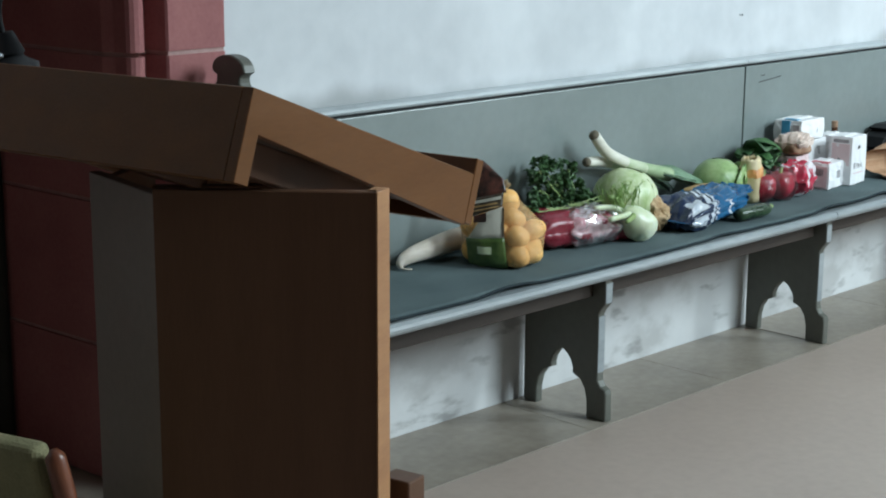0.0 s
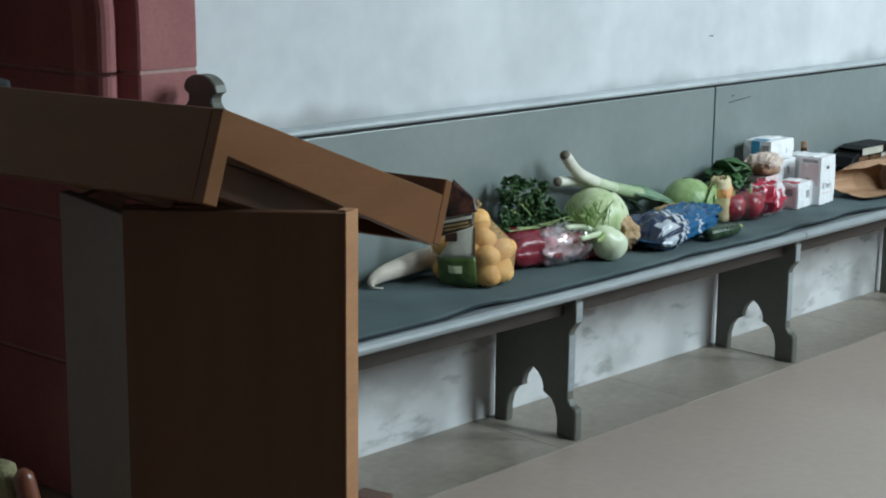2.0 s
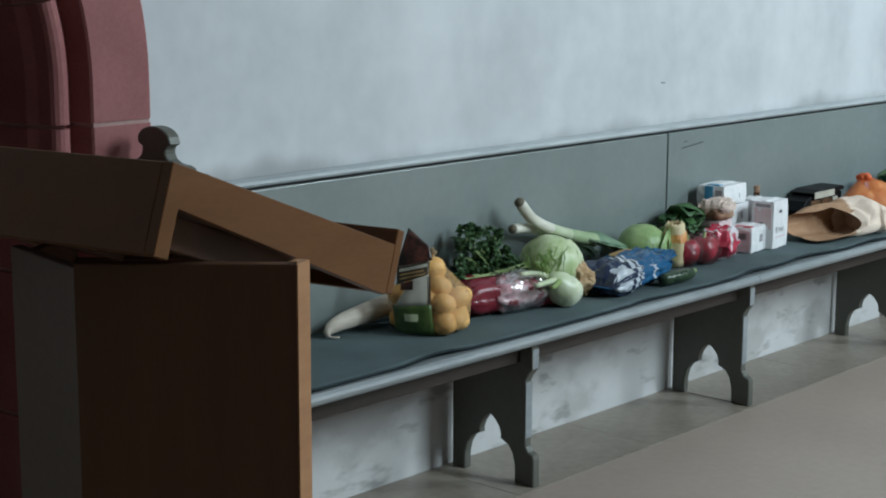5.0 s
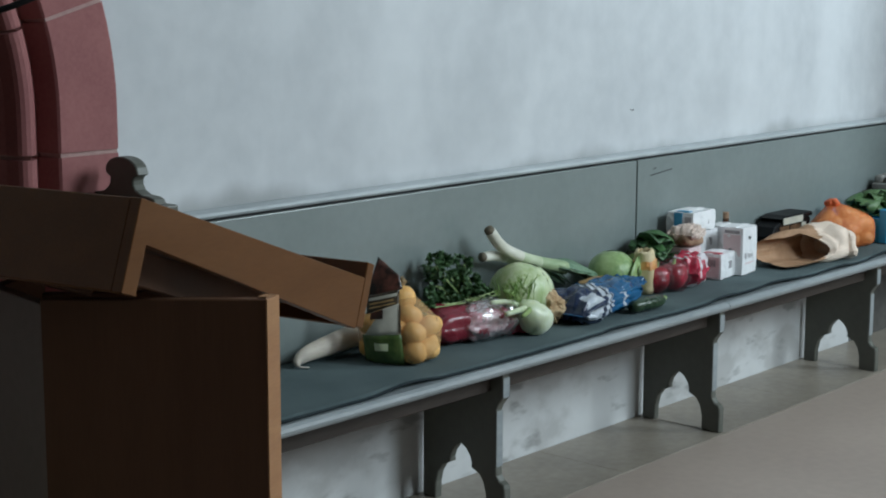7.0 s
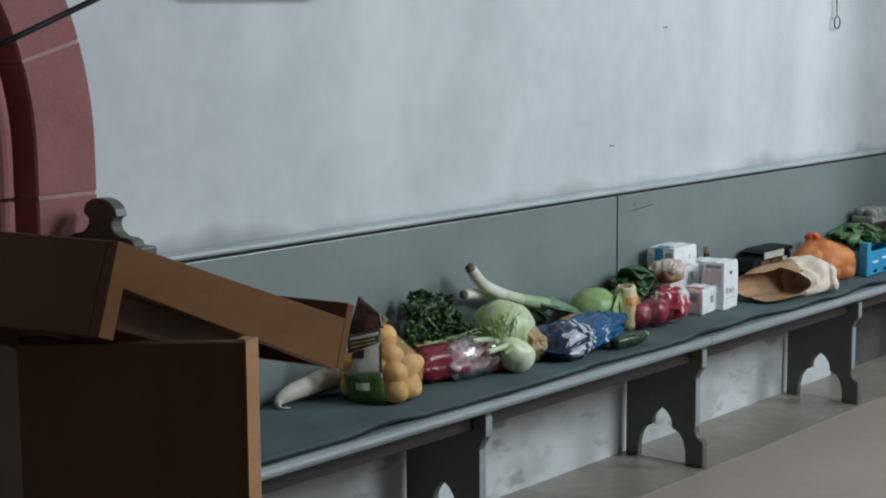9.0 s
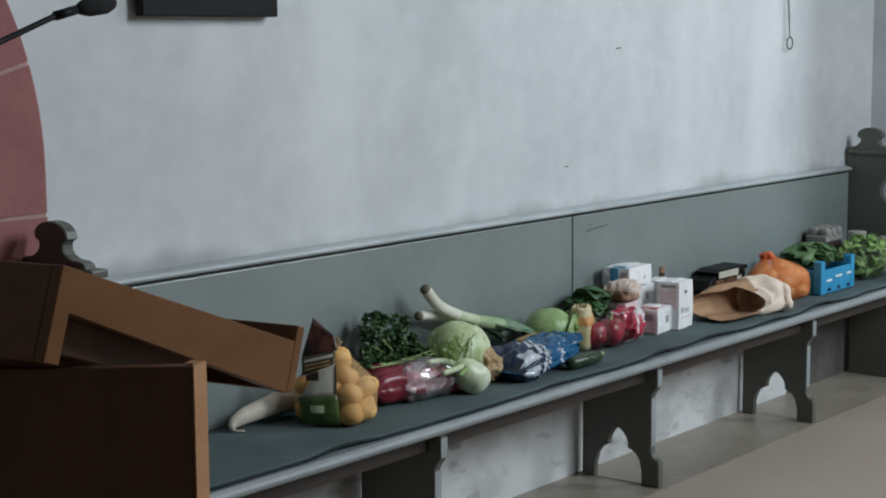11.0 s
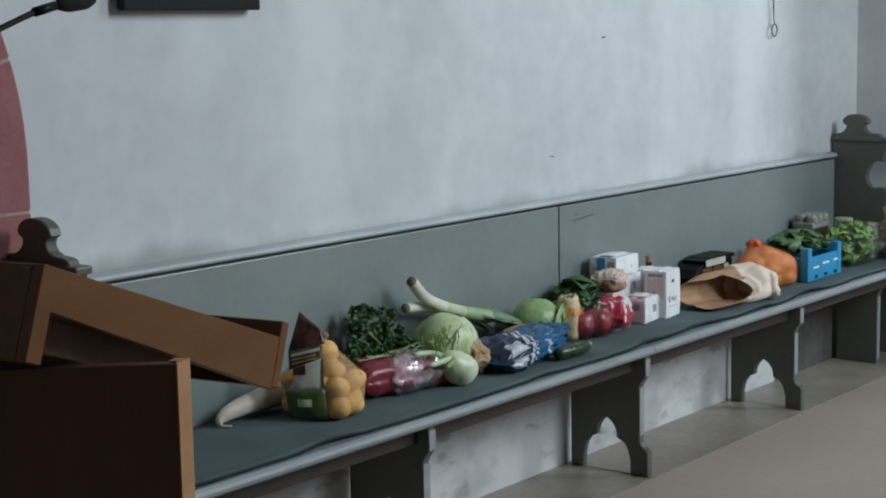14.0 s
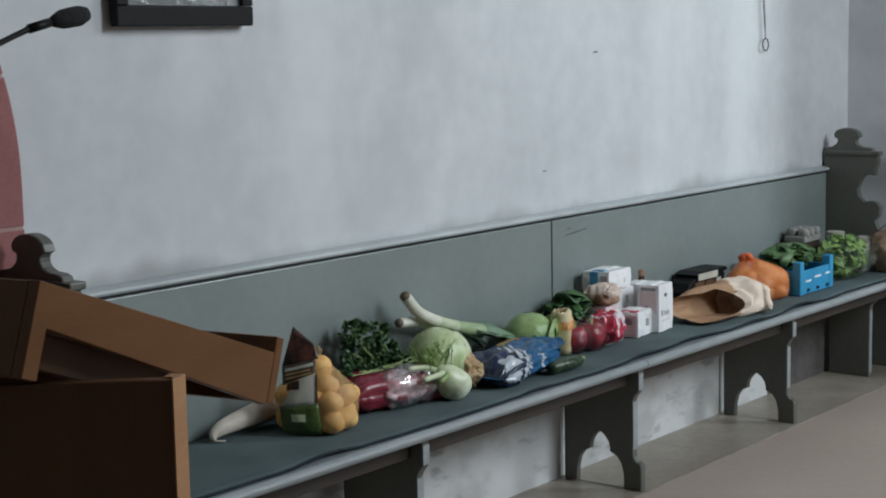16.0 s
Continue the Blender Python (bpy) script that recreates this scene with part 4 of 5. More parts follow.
for x, y, z, r in CLUMPS:
    for k in range(3):
        a = Vector((x + rng.uniform(-r, r) * 0.6, y, TOP + z))
        b = Vector((-1.03 + rng.uniform(-0.05, 0.04), -0.14 + rng.uniform(-0.03, 0.03), TOP + 0.04 + rng.uniform(0, 0.03)))
        tube(curve_points([a, a.lerp(b, 0.5) + Vector((0, 0, -0.012)), b], 3), 0.0017, 5, bm)
for k in range(20):
    a = Vector((rng.uniform(-1.27, -1.06), rng.uniform(-0.20, -0.14), TOP + rng.uniform(0.094, 0.112)))
    tube([a, a + Vector((rng.uniform(0.07, 0.16), rng.uniform(-0.03, 0.01), rng.uniform(-0.008, 0.012)))], 0.0019, 5, bm)
part("stalk_tuft", bm, STEM, g)

# leeks
def leek(keys, r, label, seed=0, leaves=9, droop=0.05):
    """A leek through its keys, root first: root tuft, white shaft, green sheath, fan of flat leaves."""
    g = thing("leek", keys[-1], label, "leek", "leeks")
    pts = curve_points(keys, 8)
    n = len(pts)
    c1, c2 = int(n * 0.42), int(n * 0.76)
    part("shaft", tube(pts[:c1 + 1], [r * (0.86 if i == 0 else 0.95 + 0.06 * min(1, i / 5)) for i in range(c1 + 1)], 16), LEEK_W, g, "white shaft", shade=True)
    cm = (c1 + c2) // 2
    part("pale_sheath", tube(pts[c1 - 2:cm + 1], [r * (1.004 + 0.08 * i / (cm - c1)) for i in range(cm - c1 + 3)], 16), LEEK_P, g, "whitish green sheath", shade=True)
    part("green_sheath", tube(pts[cm - 2:c2 + 1], [r * (1.075 + 0.12 * i / (c2 - cm)) for i in range(c2 - cm + 3)], 16), LEEK_M, g, "pale green sheath", shade=True)
    a = pts[0]
    d = (a - pts[1]).normalized()
    part("root_plate", tube([a - d * 0.002, a + d * 0.006, a + d * 0.013], [r * 0.9, r * 0.86, r * 0.45], 12), ROOT, g, "dry brown root plate", shade=True)
    rng = random.Random(seed)
    way = (pts[-1] - pts[c2]).normalized()
    reach = (pts[-1] - pts[c2]).length
    for q in range(leaves):
        bm = bmesh.new()
        at = pts[c2 - 3] + Vector((0, rng.uniform(-0.010, 0.010), rng.uniform(-0.010, 0.010)))
        aim_ = way + Vector((0, rng.uniform(-0.16, 0.10), rng.uniform(-0.10, 0.10)))
        leaf(bm, at, aim_, (0, -0.5, 1), reach * rng.uniform(0.85, 1.25), 0.066, droop * rng.uniform(0.3, 1.6), rng, 0.06, 8, 4)
        for v in bm.verts:
            v.co.y = min(v.co.y, -0.032)
            v.co.z = max(v.co.z, TOP + 0.004)
        ob = part("leaf_blade", bm, LEEK_M if q < 2 else LEEK_G, g, shade=True)
        ob.modifiers.new("thickness", "SOLIDIFY").thickness = 0.002
    return g


leek([(-0.938, -0.118, 0.750), (-0.872, -0.116, 0.690), (-0.770, -0.114, 0.645), (-0.674, -0.112, 0.614), (-0.522, -0.114, 0.574), (-0.345, -0.126, 0.520)], 0.0185, "thick white and green leek lying across the cabbage", 1)
leek([(-0.938, -0.092, 0.664), (-0.860, -0.085, 0.656), (-0.740, -0.072, 0.625), (-0.600, -0.068, 0.575), (-0.450, -0.068, 0.520)], 0.0165, "white leek half hidden behind the cabbage", 2)


def cabbage(name, at, r, leafmat, label, seed, ribs=True):
    g = thing(name, (at[0], at[1], TOP), label, "cabbage")
    part("heart", blob(at, (r, r * 0.97, r * 0.9), 0.10, 0.09, 4, seed), leafmat, g, shade=True)
    rng = random.Random(seed)
    for k in range(5):
        ang = k * 1.26 + rng.uniform(-.2, .2)
        bm = bmesh.new()
        nu, nv = 9, 9
        axis = Vector((math.cos(ang), math.sin(ang), rng.uniform(-0.1, 0.35))).normalized()
        side = axis.cross(Vector((0, 0, 1))).normalized()
        upv = side.cross(axis)
        grid = []
        for i in range(nu + 1):
            row = []
            for j in range(nv + 1):
                u, v = (i / nu * 2 - 1) * 0.95, (j / nv * 2 - 1) * 1.05
                dd = (axis * math.cos(u) * math.cos(v) + side * math.sin(u) + upv * math.sin(v) * math.cos(u)).normalized()
                edge = max(abs(u), abs(v))
                k_ = 1.02 + 0.012 * k / 5 + 0.02 * max(0, edge - 0.7) + 0.012 * noise.noise(dd * 3 + Vector((seed, k, 0)))
                row.append(bm.verts.new(Vector(at) + Vector((dd.x * r, dd.y * r * 0.97, dd.z * r * 0.9)) * k_))
            grid.append(row)
        for i in range(nu):
            for j in range(nv):
                bm.faces.new((grid[i][j], grid[i + 1][j], grid[i + 1][j + 1], grid[i][j + 1]))
        for v in bm.verts:
            v.co.z = max(v.co.z, TOP + 0.001)
        part("wrapper_leaf", bm, leafmat, g, shade=True)
        if ribs:
            bm = bmesh.new()
            tube([Vector(grid_p) for grid_p in [Vector(at) + Vector(((axis * math.cos(v) + upv * math.sin(v)).normalized().x * r, (axis * math.cos(v) + upv * math.sin(v)).normalized().y * r * 0.97, (axis * math.cos(v) + upv * math.sin(v)).normalized().z * r * 0.9)) * 1.035 for v in (-0.7, -0.3, 0.1, 0.5, 0.8)]], [0.0032, 0.0028, 0.002, 0.0014, 0.0008], 6, bm)
            part("leaf_rib", bm, VEIN, g, shade=True)
    return g


cabbage("white_cabbage", (-0.842, -0.17, TOP + 0.092), 0.103, CABBAGE, "large pale green cabbage head with ribbed leaves", 3)
cabbage("green_cabbage", (-0.315, -0.145, TOP + 0.077), 0.085, CABBAGE2, "smaller fresh green cabbage with loose outer leaves", 5, ribs=False)
bm = bmesh.new()
for k, (dx, dy, dz) in enumerate(((0.06, -0.06, 0.02), (0.085, -0.02, 0.04), (0.03, -0.08, 0.03))):
    leaf(bm, (-0.315 + dx, -0.145 + dy, TOP + 0.012), (dx * 4, dy * 2, 0.9), (-dx, -dy, 0.1), 0.12, 0.12, -0.2, random.Random(k), 0.12, 6, 6)
loose = part("outer_leaf", bm, CABBAGE2, bpy.data.objects["green_cabbage"], shade=True)
loose.modifiers.new("thickness", "SOLIDIFY").thickness = 0.0015

# fennel
g = thing("fennel", (-0.963, -0.322, TOP), "whitish fennel bulb with cut green stalks and feathery fronds", "fennel")
FB = Vector((-0.960, -0.318, TOP + 0.047))
body = blob(FB, (0.055, 0.052, 0.049), 0.10, 0.05, 5, 2)
for v in body.verts:
    q = v.co - FB
    k = max(0.0, q.normalized().dot(Vector((-0.70, 0.15, 0.70)).normalized())) ** 3
    v.co += Vector((-0.70, 0.15, 0.62)) * 0.034 * k
    v.co += q * 0.03 * math.sin(6 * math.atan2(q.y, q.x - 0.6 * q.z)) * (1 - k)
    v.co.z = max(v.co.z, TOP + 0.001)
part("bulb", body, FENNEL, g, shade=True)
for k, (dx, dy, dz, r) in enumerate(((-0.125, -0.02, 0.004, 0.0085), (-0.125, 0.02, 0.030, 0.008), (-0.085, -0.04, -0.004, 0.0065), (-0.06, 0.02, 0.055, 0.0075), (-0.012, 0.03, 0.045, 0.006))):
    a = FB + Vector((-0.040, 0.01 + dy * 0.5, 0.038))
    part("stalk", tube(curve_points([a, a + Vector((dx * 0.45, dy * 0.5, dz * 0.8)), a + Vector((dx, dy, dz))], 4), [r * 1.7, r * 1.5, r * 1.3, r * 1.15, r * 1.05, r, r, r * 0.95, r * 0.85], 12), FENNEL if k < 2 else STEM, g, shade=True)
bm = bmesh.new()
rng = random.Random(8)
for k in range(34):
    a = FB + Vector((rng.uniform(-0.11, -0.01), rng.uniform(-0.01, 0.05), rng.uniform(0.045, 0.075)))
    d = Vector((rng.uniform(-0.5, 0.35), rng.uniform(-0.3, 0.3), rng.uniform(0.3, 1))).normalized()
    tip = a + d * rng.uniform(0.035, 0.075)
    tube([a, a.lerp(tip, 0.5) + Vector((rng.uniform(-.006, .006), 0, 0.003)), tip], 0.0011, 4, bm)
    for q in range(7):
        p = a.lerp(tip, rng.uniform(0.35, 1))
        tube([p, p + (d + Vector((rng.uniform(-1, 1), rng.uniform(-1, 1), rng.uniform(-0.5, 1)))) * 0.009], 0.0007, 3, bm)
part("frond_tuft", bm, FROND, g, "feathery green fronds")

g = thing("celeriac", (-0.80, -0.25, TOP), "knobbly brown celeriac root behind the fennel", "celeriac")
bm = blob((-0.806, -0.243, TOP + 0.051), (0.058, 0.055, 0.054), 0.30, 0.03, 5, 7, crinkle=0.12)
rng = random.Random(12)
for k in range(46):
    d = Vector((rng.uniform(-0.6, 1), rng.uniform(-1, 0.1), rng.uniform(-0.9, 0.5))).normalized()
    a = Vector((-0.806, -0.243, TOP + 0.051)) + Vector((d.x * 0.052, d.y * 0.049, d.z * 0.046))
    tube([a, a + d * 0.008, a + d * 0.013 + Vector((rng.uniform(-.008, .008), rng.uniform(-.006, .006), -0.007))], [0.0026, 0.0018, 0.0008], 5, bm)
for v in bm.verts:
    v.co.z = max(v.co.z, TOP + 0.001)
part("root_body", bm, CELERIAC, g, shade=True)
part("root_body", blob((-0.84, -0.22, TOP + 0.075), (0.035, 0.03, 0.025), 0.6, 0.03, 3, 9), CELERIAC, g, shade=True)

# blue foil bag
g = thing("blue_bag", (-0.60, -0.27, TOP), "glossy crinkled blue foil bag with silver and dark print", "food bag")


def blue_print(u, a):
    """Silver panels and dark lines on the near end, plain blue beyond; a runs round the bag from its back edge over the top."""
    slant = u + 0.9 * (a - 0.45)
    if slant < -0.42:
        if 0.30 < a < 0.42 or 0.46 < a < 0.60:
            return 2 if slant > -0.86 else 1
        return 1
    if slant < -0.30:
        return 1
    if slant < -0.20:
        return 2
    if slant < -0.14:
        return 1
    if slant < -0.09 and a < 0.6:
        return 2
    return 2 if 0.28 < u < 0.36 and 0.40 < a < 0.58 else 0


part("pouch", pillow((-0.612, -0.275, TOP + 0.046), 0.37, 0.185, 0.094, 7, 0.38, 12, blue_print, pitch=-4, nu=96, nv=72, lumps=0.2), [BLUEBAG, NAVY, SILVER], g, shade=True)
part("raised_end", pillow((-0.415, -0.245, TOP + 0.062), 0.13, 0.14, 0.030, 12, 0.8, 5, pitch=-16), BLUEBAG, g, "lifted crimped end of the bag", shade=True)
part("ochre_strip", blob((-0.50, -0.195, TOP + 0.082), (0.085, 0.026, 0.008), 0.3, 0.04, 3, 3, square=3, turn=Matrix.Rotation(radians(8), 3, "Z")), OCHRE, g, "ochre printed flap", shade=True)

g = thing("courgette", (-0.42, -0.37, TOP), "dark green courgette beside the blue bag", "courgette")
part("fruit", tube(curve_points([(-0.52, -0.370, TOP + 0.022), (-0.46, -0.376, TOP + 0.023), (-0.40, -0.378, TOP + 0.023), (-0.345, -0.372, TOP + 0.022)], 5), [0.016] + [0.0205] * 12 + [0.019, 0.016, 0.012], 14), ZUCCHINI, g, shade=True)
part("stem_end", tube([(-0.347, -0.372, TOP + 0.022), (-0.330, -0.371, TOP + 0.026)], [0.010, 0.008], 8), STEM, g)

# cream paper bag and dark leaves
g = thing("cream_bag", (-0.195, -0.195, TOP), "upright cream paper bag with an orange label and a crumpled top", "food bag")


def bag_ring(z, w, d, twist, rough_, n=28):
    ring = []
    for k in range(n):
        a = 2 * math.pi * k / n
        ca, sa = math.cos(a), math.sin(a)
        e = (abs(ca) ** 3.5 + abs(sa) ** 3.5) ** (-1 / 3.5) * (1 + rough_ * noise.noise(Vector((ca * 2.2, sa * 2.2, z * 30))))
        p = Matrix.Rotation(radians(20 + twist), 3, "Z") @ Vector((ca * e * w, sa * e * d, 0))
        ring.append(Vector((-0.195 + p.x, -0.195 + p.y, TOP + z + rough_ * 0.03 * noise.noise(Vector((ca * 3, sa * 3, 9))))))
    return ring


def ringed(rings):
    bm = bmesh.new()
    made = [[bm.verts.new(p) for p in r] for r in rings]
    n = len(rings[0])
    for a, b in zip(made, made[1:]):
        for k in range(n):
            bm.faces.new((a[k], a[(k + 1) % n], b[(k + 1) % n], b[k]))
    return bm


ob = part("paper", ringed([bag_ring(0.001, 0.040, 0.034, 0, 0.05), bag_ring(0.02, 0.046, 0.038, 0, 0.08), bag_ring(0.06, 0.050, 0.041, 2, 0.10), bag_ring(0.10, 0.050, 0.040, 3, 0.14), bag_ring(0.125, 0.044, 0.032, 4, 0.25), bag_ring(0.140, 0.044, 0.030, 6, 0.35), bag_ring(0.150, 0.045, 0.020, 8, 0.30)]), CREAM, g, shade=True)
ob.modifiers.new("thickness", "SOLIDIFY").thickness = 0.001
part("contents", blob((-0.195, -0.195, TOP + 0.07), (0.040, 0.032, 0.062), 0.1, 0.04, 3, 2), CREAM, g, shade=True)
part("orange_label", ringed([bag_ring(0.088, 0.0505, 0.0415, 3, 0.12), bag_ring(0.100, 0.0512, 0.0412, 3, 0.13), bag_ring(0.116, 0.0485, 0.0370, 4, 0.20)]), ORANGE_LABEL, g, "orange printed label")


def leaves_bunch(name, at, spread, count, size, material, label, seed, up=0.7, base=None):
    g = thing(name, base or at, label, "salad")
    rng = random.Random(seed)
    bm = bmesh.new()
    for k in range(count):
        c = Vector((at[0] + rng.gauss(0, spread[0]), at[1] + rng.gauss(0, spread[1]), at[2] + rng.gauss(0, spread[2])))
        c.y = min(c.y, -0.05)
        c.z = max(c.z, TOP + 0.015)
        leaf(bm, c, (rng.uniform(-1, 1), rng.uniform(-1, 0.3), rng.uniform(-0.2, up)), (rng.uniform(-.4, .4), -0.3, 1), size * rng.uniform(0.7, 1.2), size * rng.uniform(0.6, 0.95), rng.uniform(0.1, 0.6), rng, 0.3, 4, 4)
    for v in bm.verts:
        q = v.co - Vector(at)
        far = math.sqrt((q.x / (spread[0] * 2.3)) ** 2 + (q.y / (spread[1] * 2.3)) ** 2 + (q.z / (spread[2] * 2.6)) ** 2)
        if far > 1:
            v.co = Vector(at) + q / far
        v.co.y = min(v.co.y, -0.032)
        v.co.z = max(v.co.z, TOP + 0.002)
    ob = part("leaves", bm, material, g, shade=True)
    md = ob.modifiers.new("thickness", "SOLIDIFY")
    md.thickness = 0.0012
    return g


leaves_bunch("spinach_bunch", (-0.035, -0.115, TOP + 0.105), (0.055, 0.03, 0.034), 34, 0.115, KALE, "dark green leafy bunch standing by the packs", 31)

# peppers in film
g = thing("pepper_pack", (-0.11, -0.24, TOP), "two dark red peppers wrapped in shiny clear film", "peppers")
balls = []
for k, (x, y, r) in enumerate(((-0.158, -0.222, 0.050), (-0.088, -0.245, 0.052))):
    bm = bmesh.new()
    made = bmesh.ops.create_icosphere(bm, subdivisions=4, radius=1.0)["verts"]
    for v in made:
        a = math.atan2(v.co.y, v.co.x)
        w = 1 + 0.15 * abs(math.cos(2 * a + k)) - 0.08 * (1 - v.co.z ** 2)
        v.co = Vector((x + v.co.x * r * w, y + v.co.y * r * 0.9 * w, TOP + r + v.co.z * r * 0.98 - 0.012 * math.exp(-8 * (1 - v.co.z))))
    pepper = part("pepper", bm, PEPPER, g, shade=True)
    part("pepper_stem", tube([(x, y, TOP + 2 * r - 0.014), (x + 0.006, y, TOP + 2 * r + 0.006)], [0.007, 0.005], 8), STEM, pepper)
    balls.append(((x, y, TOP + r), r * 1.12))
wrap = skin((-0.122, -0.234, TOP + 0.052), balls, 0.003, 5, 2)
for v in wrap.verts:
    q = v.co - Vector((-0.122, -0.234, TOP + 0.052))
    v.co += q * 0.22 * (0.2 - abs(noise.noise(v.co * 22)))
part("wrapping", wrap, CLEAR, g, "shiny clear film", shade=True)
g = thing("sweets_bag", (0.025, -0.235, TOP), "glossy red bag with white print standing by the packs", "food bag")
part("pouch", pillow((0.025, -0.232, TOP + 0.054), 0.150, 0.120, 0.108, 20, 0.22, 3, lambda u, a: 1 if noise.noise(Vector((u * 2.6, a * 7, 3))) > 0.06 and -0.75 < u < 0.7 else 0, nu=72, nv=60, lumps=0.16), [REDFOIL, WHITEFOIL], g, shade=True)


def pack(at, size, turn, material, label, prints=(), lean=0.0, name="flour_pack", tilt=0.0):
    """A filled paper pack: a slightly bulging box with a folded top and printed marks on its sides."""
    g = thing(name, at, label, "food pack", "paper packs on the bench")
    sx, sy, sz = size
    m = Matrix.Translation(at) @ Matrix.Rotation(radians(turn), 4, "Z") @ Matrix.Rotation(radians(lean), 4, "Y") @ Matrix.Rotation(radians(tilt), 4, "X")
    bm = bmesh.new()
    bmesh.ops.create_cube(bm, size=1.0)
    bmesh.ops.subdivide_edges(bm, edges=bm.edges, cuts=5, use_grid_fill=True)
    for v in bm.verts:
        c = v.co.copy()
        k = 1 + 0.045 * (1 - (2 * c.z) ** 2)
        v.co = Vector((c.x * sx * (k if abs(c.x) > 0.49 else 1), c.y * sy * (k if abs(c.y) > 0.49 else 1), (c.z + 0.5) * sz))
        v.co += Vector((1, 1, 0.4)) * 0.004 * noise.noise(c * 4 + Vector(at) * 9)
        v.co.z = max(v.co.z, 0)
    part("paper", turned(bm, m), material, g, shade=False)
    part("top_fold", turned(box(-sx * 0.46, sx * 0.46, -0.010, 0.012, sz - 0.003, sz + 0.003, 0.001), m), material, g)
    for side, u0, u1, v0, v1, mt in prints:
        d = 0.1
        if side == "front":
            b = box(u0 * sx, u1 * sx, -sy * 0.530, -sy * 0.45, v0 * sz, v1 * sz, 0.001)
        elif side == "left":
            b = box(-sx * 0.530, -sx * 0.45, u0 * sy, u1 * sy, v0 * sz, v1 * sz, 0.001)
        else:
            b = box(u0 * sx, u1 * sx, v0 * sy, v1 * sy, sz - 0.002, sz + 0.0035, 0.001)
        part("print_bar", turned(b, m), mt, g)
    return g


pack((0.366, -0.233, TOP), (0.118, 0.082, 0.172), 6, WHITEPACK, "upright white paper flour pack with dark and red print",
     (("front", -0.10, 0.06, 0.74, 0.81, INK), ("front", -0.34, 0.34, 0.335, 0.35, GREYPRINT), ("front", -0.34, -0.22, 0.35, 0.46, GREYPRINT), ("front", -0.16, -0.06, 0.36, 0.45, GREYPRINT), ("front", 0.0, 0.10, 0.36, 0.42, GREYPRINT), ("front", 0.16, 0.3, 0.36, 0.44, GREYPRINT),
      ("front", -0.34, 0.34, 0.22, 0.25, PINKPACK), ("left", -0.42, 0.42, 0.40, 0.86, PINKPACK), ("left", -0.02, 0.16, 0.50, 0.56, INK), ("left", -0.36, 0.36, 0.88, 0.95, GREYPRINT)))
pack((0.238, -0.216, TOP), (0.124, 0.090, 0.090), 8, WHITEPACK, "low white paper pack with a small grey code and red marks",
     (("front", 0.06, 0.28, 0.36, 0.66, GREYPRINT), ("left", -0.45, 0.45, 0.06, 0.90, PINKPACK), ("left", -0.3, 0.2, 0.5, 0.8, GREYPRINT), ("top", -0.45, -0.2, -0.4, 0.3, REDPRINT)))
pack((0.320, -0.090, TOP), (0.128, 0.082, 0.152), 4, WHITEPACK, "white paper pack carrying another pack", (("front", -0.06, 0.16, 0.62, 0.82, GREYPRINT), ("left", -0.4, 0.4, 0.2, 0.9, PINKPACK)))
pack((0.450, -0.112, TOP), (0.108, 0.082, 0.155), 8, WHITEPACK, "white paper pack standing behind the others", (("front", -0.3, 0.3, 0.4, 0.55, PINKPACK),))
pack((0.125, -0.145, TOP), (0.112, 0.092, 0.118), 10, PINKPACK, "pinkish paper pack under a bread", (("front", -0.4, 0.4, 0.55, 0.8, WHITEPACK),))
pack((0.248, -0.098, TOP + 0.158), (0.200, 0.100, 0.072), 9, WHITEPACK, "white pack with a blue mark lying on other packs",
     (("left", -0.10, 0.22, 0.30, 0.98, BLUEPRINT), ("top", -0.46, -0.30, -0.30, 0.18, BLUEPRINT), ("left", -0.46, -0.2, 0.3, 0.8, GREYPRINT), ("front", 0.05, 0.22, 0.30, 0.55, GREYPRINT)), lean=2)
g = thing("bread_roll", (0.125, -0.155, TOP + 0.12), "small brown bread in a pale paper wrapping on a pack", "bread")
part("loaf", blob((0.125, -0.160, TOP + 0.146), (0.058, 0.052, 0.024), 0.2, 0.05, 4, 4, square=3), BREAD, g, shade=True)
part("paper_wrap", pillow((0.130, -0.155, TOP + 0.166), 0.130, 0.110, 0.058, 15, 0.35, 14, seam=0.05), PALEWRAP, g, "pale crumpled paper wrapping")

g = thing("bottle", (0.53, -0.075, TOP), "small brown glass bottle behind the white packs", "bottle")
part("glass_body", tube([(0.53, -0.075, TOP), (0.53, -0.075, TOP + 0.11), (0.53, -0.075, TOP + 0.135), (0.53, -0.075, TOP + 0.145), (0.53, -0.075, TOP + 0.168)], [0.03, 0.03, 0.02, 0.012, 0.012], 18), AMBER, g, shade=True)
part("cap", tube([(0.53, -0.075, TOP + 0.165), (0.53, -0.075, TOP + 0.190)], 0.012, 14), BREAD, g)
part("bottle_label", tube([(0.53, -0.075, TOP + 0.03), (0.53, -0.075, TOP + 0.095)], 0.0308, 18, cap=False), LABEL_K, g)

# black punnet box
g = thing("black_box", (0.92, -0.11, TOP), "black plastic tray box with brown windows and pale labels", "food box")
bm = prism([(0.785, TOP), (1.055, TOP), (1.075, TOP + 0.118), (1.065, TOP + 0.126), (0.850, TOP + 0.126), (0.795, TOP + 0.105), (0.765, TOP + 0.070)], -0.140, -0.045, "y", bevel=0.004)
part("tray", bm, BLACK, g)
part("lid", prism([(0.840, TOP + 0.1265), (1.075, TOP + 0.1265), (1.082, TOP + 0.136), (1.072, TOP + 0.144), (0.880, TOP + 0.144), (0.835, TOP + 0.134)], -0.147, -0.042, "y", bevel=0.003), BLACK, g)
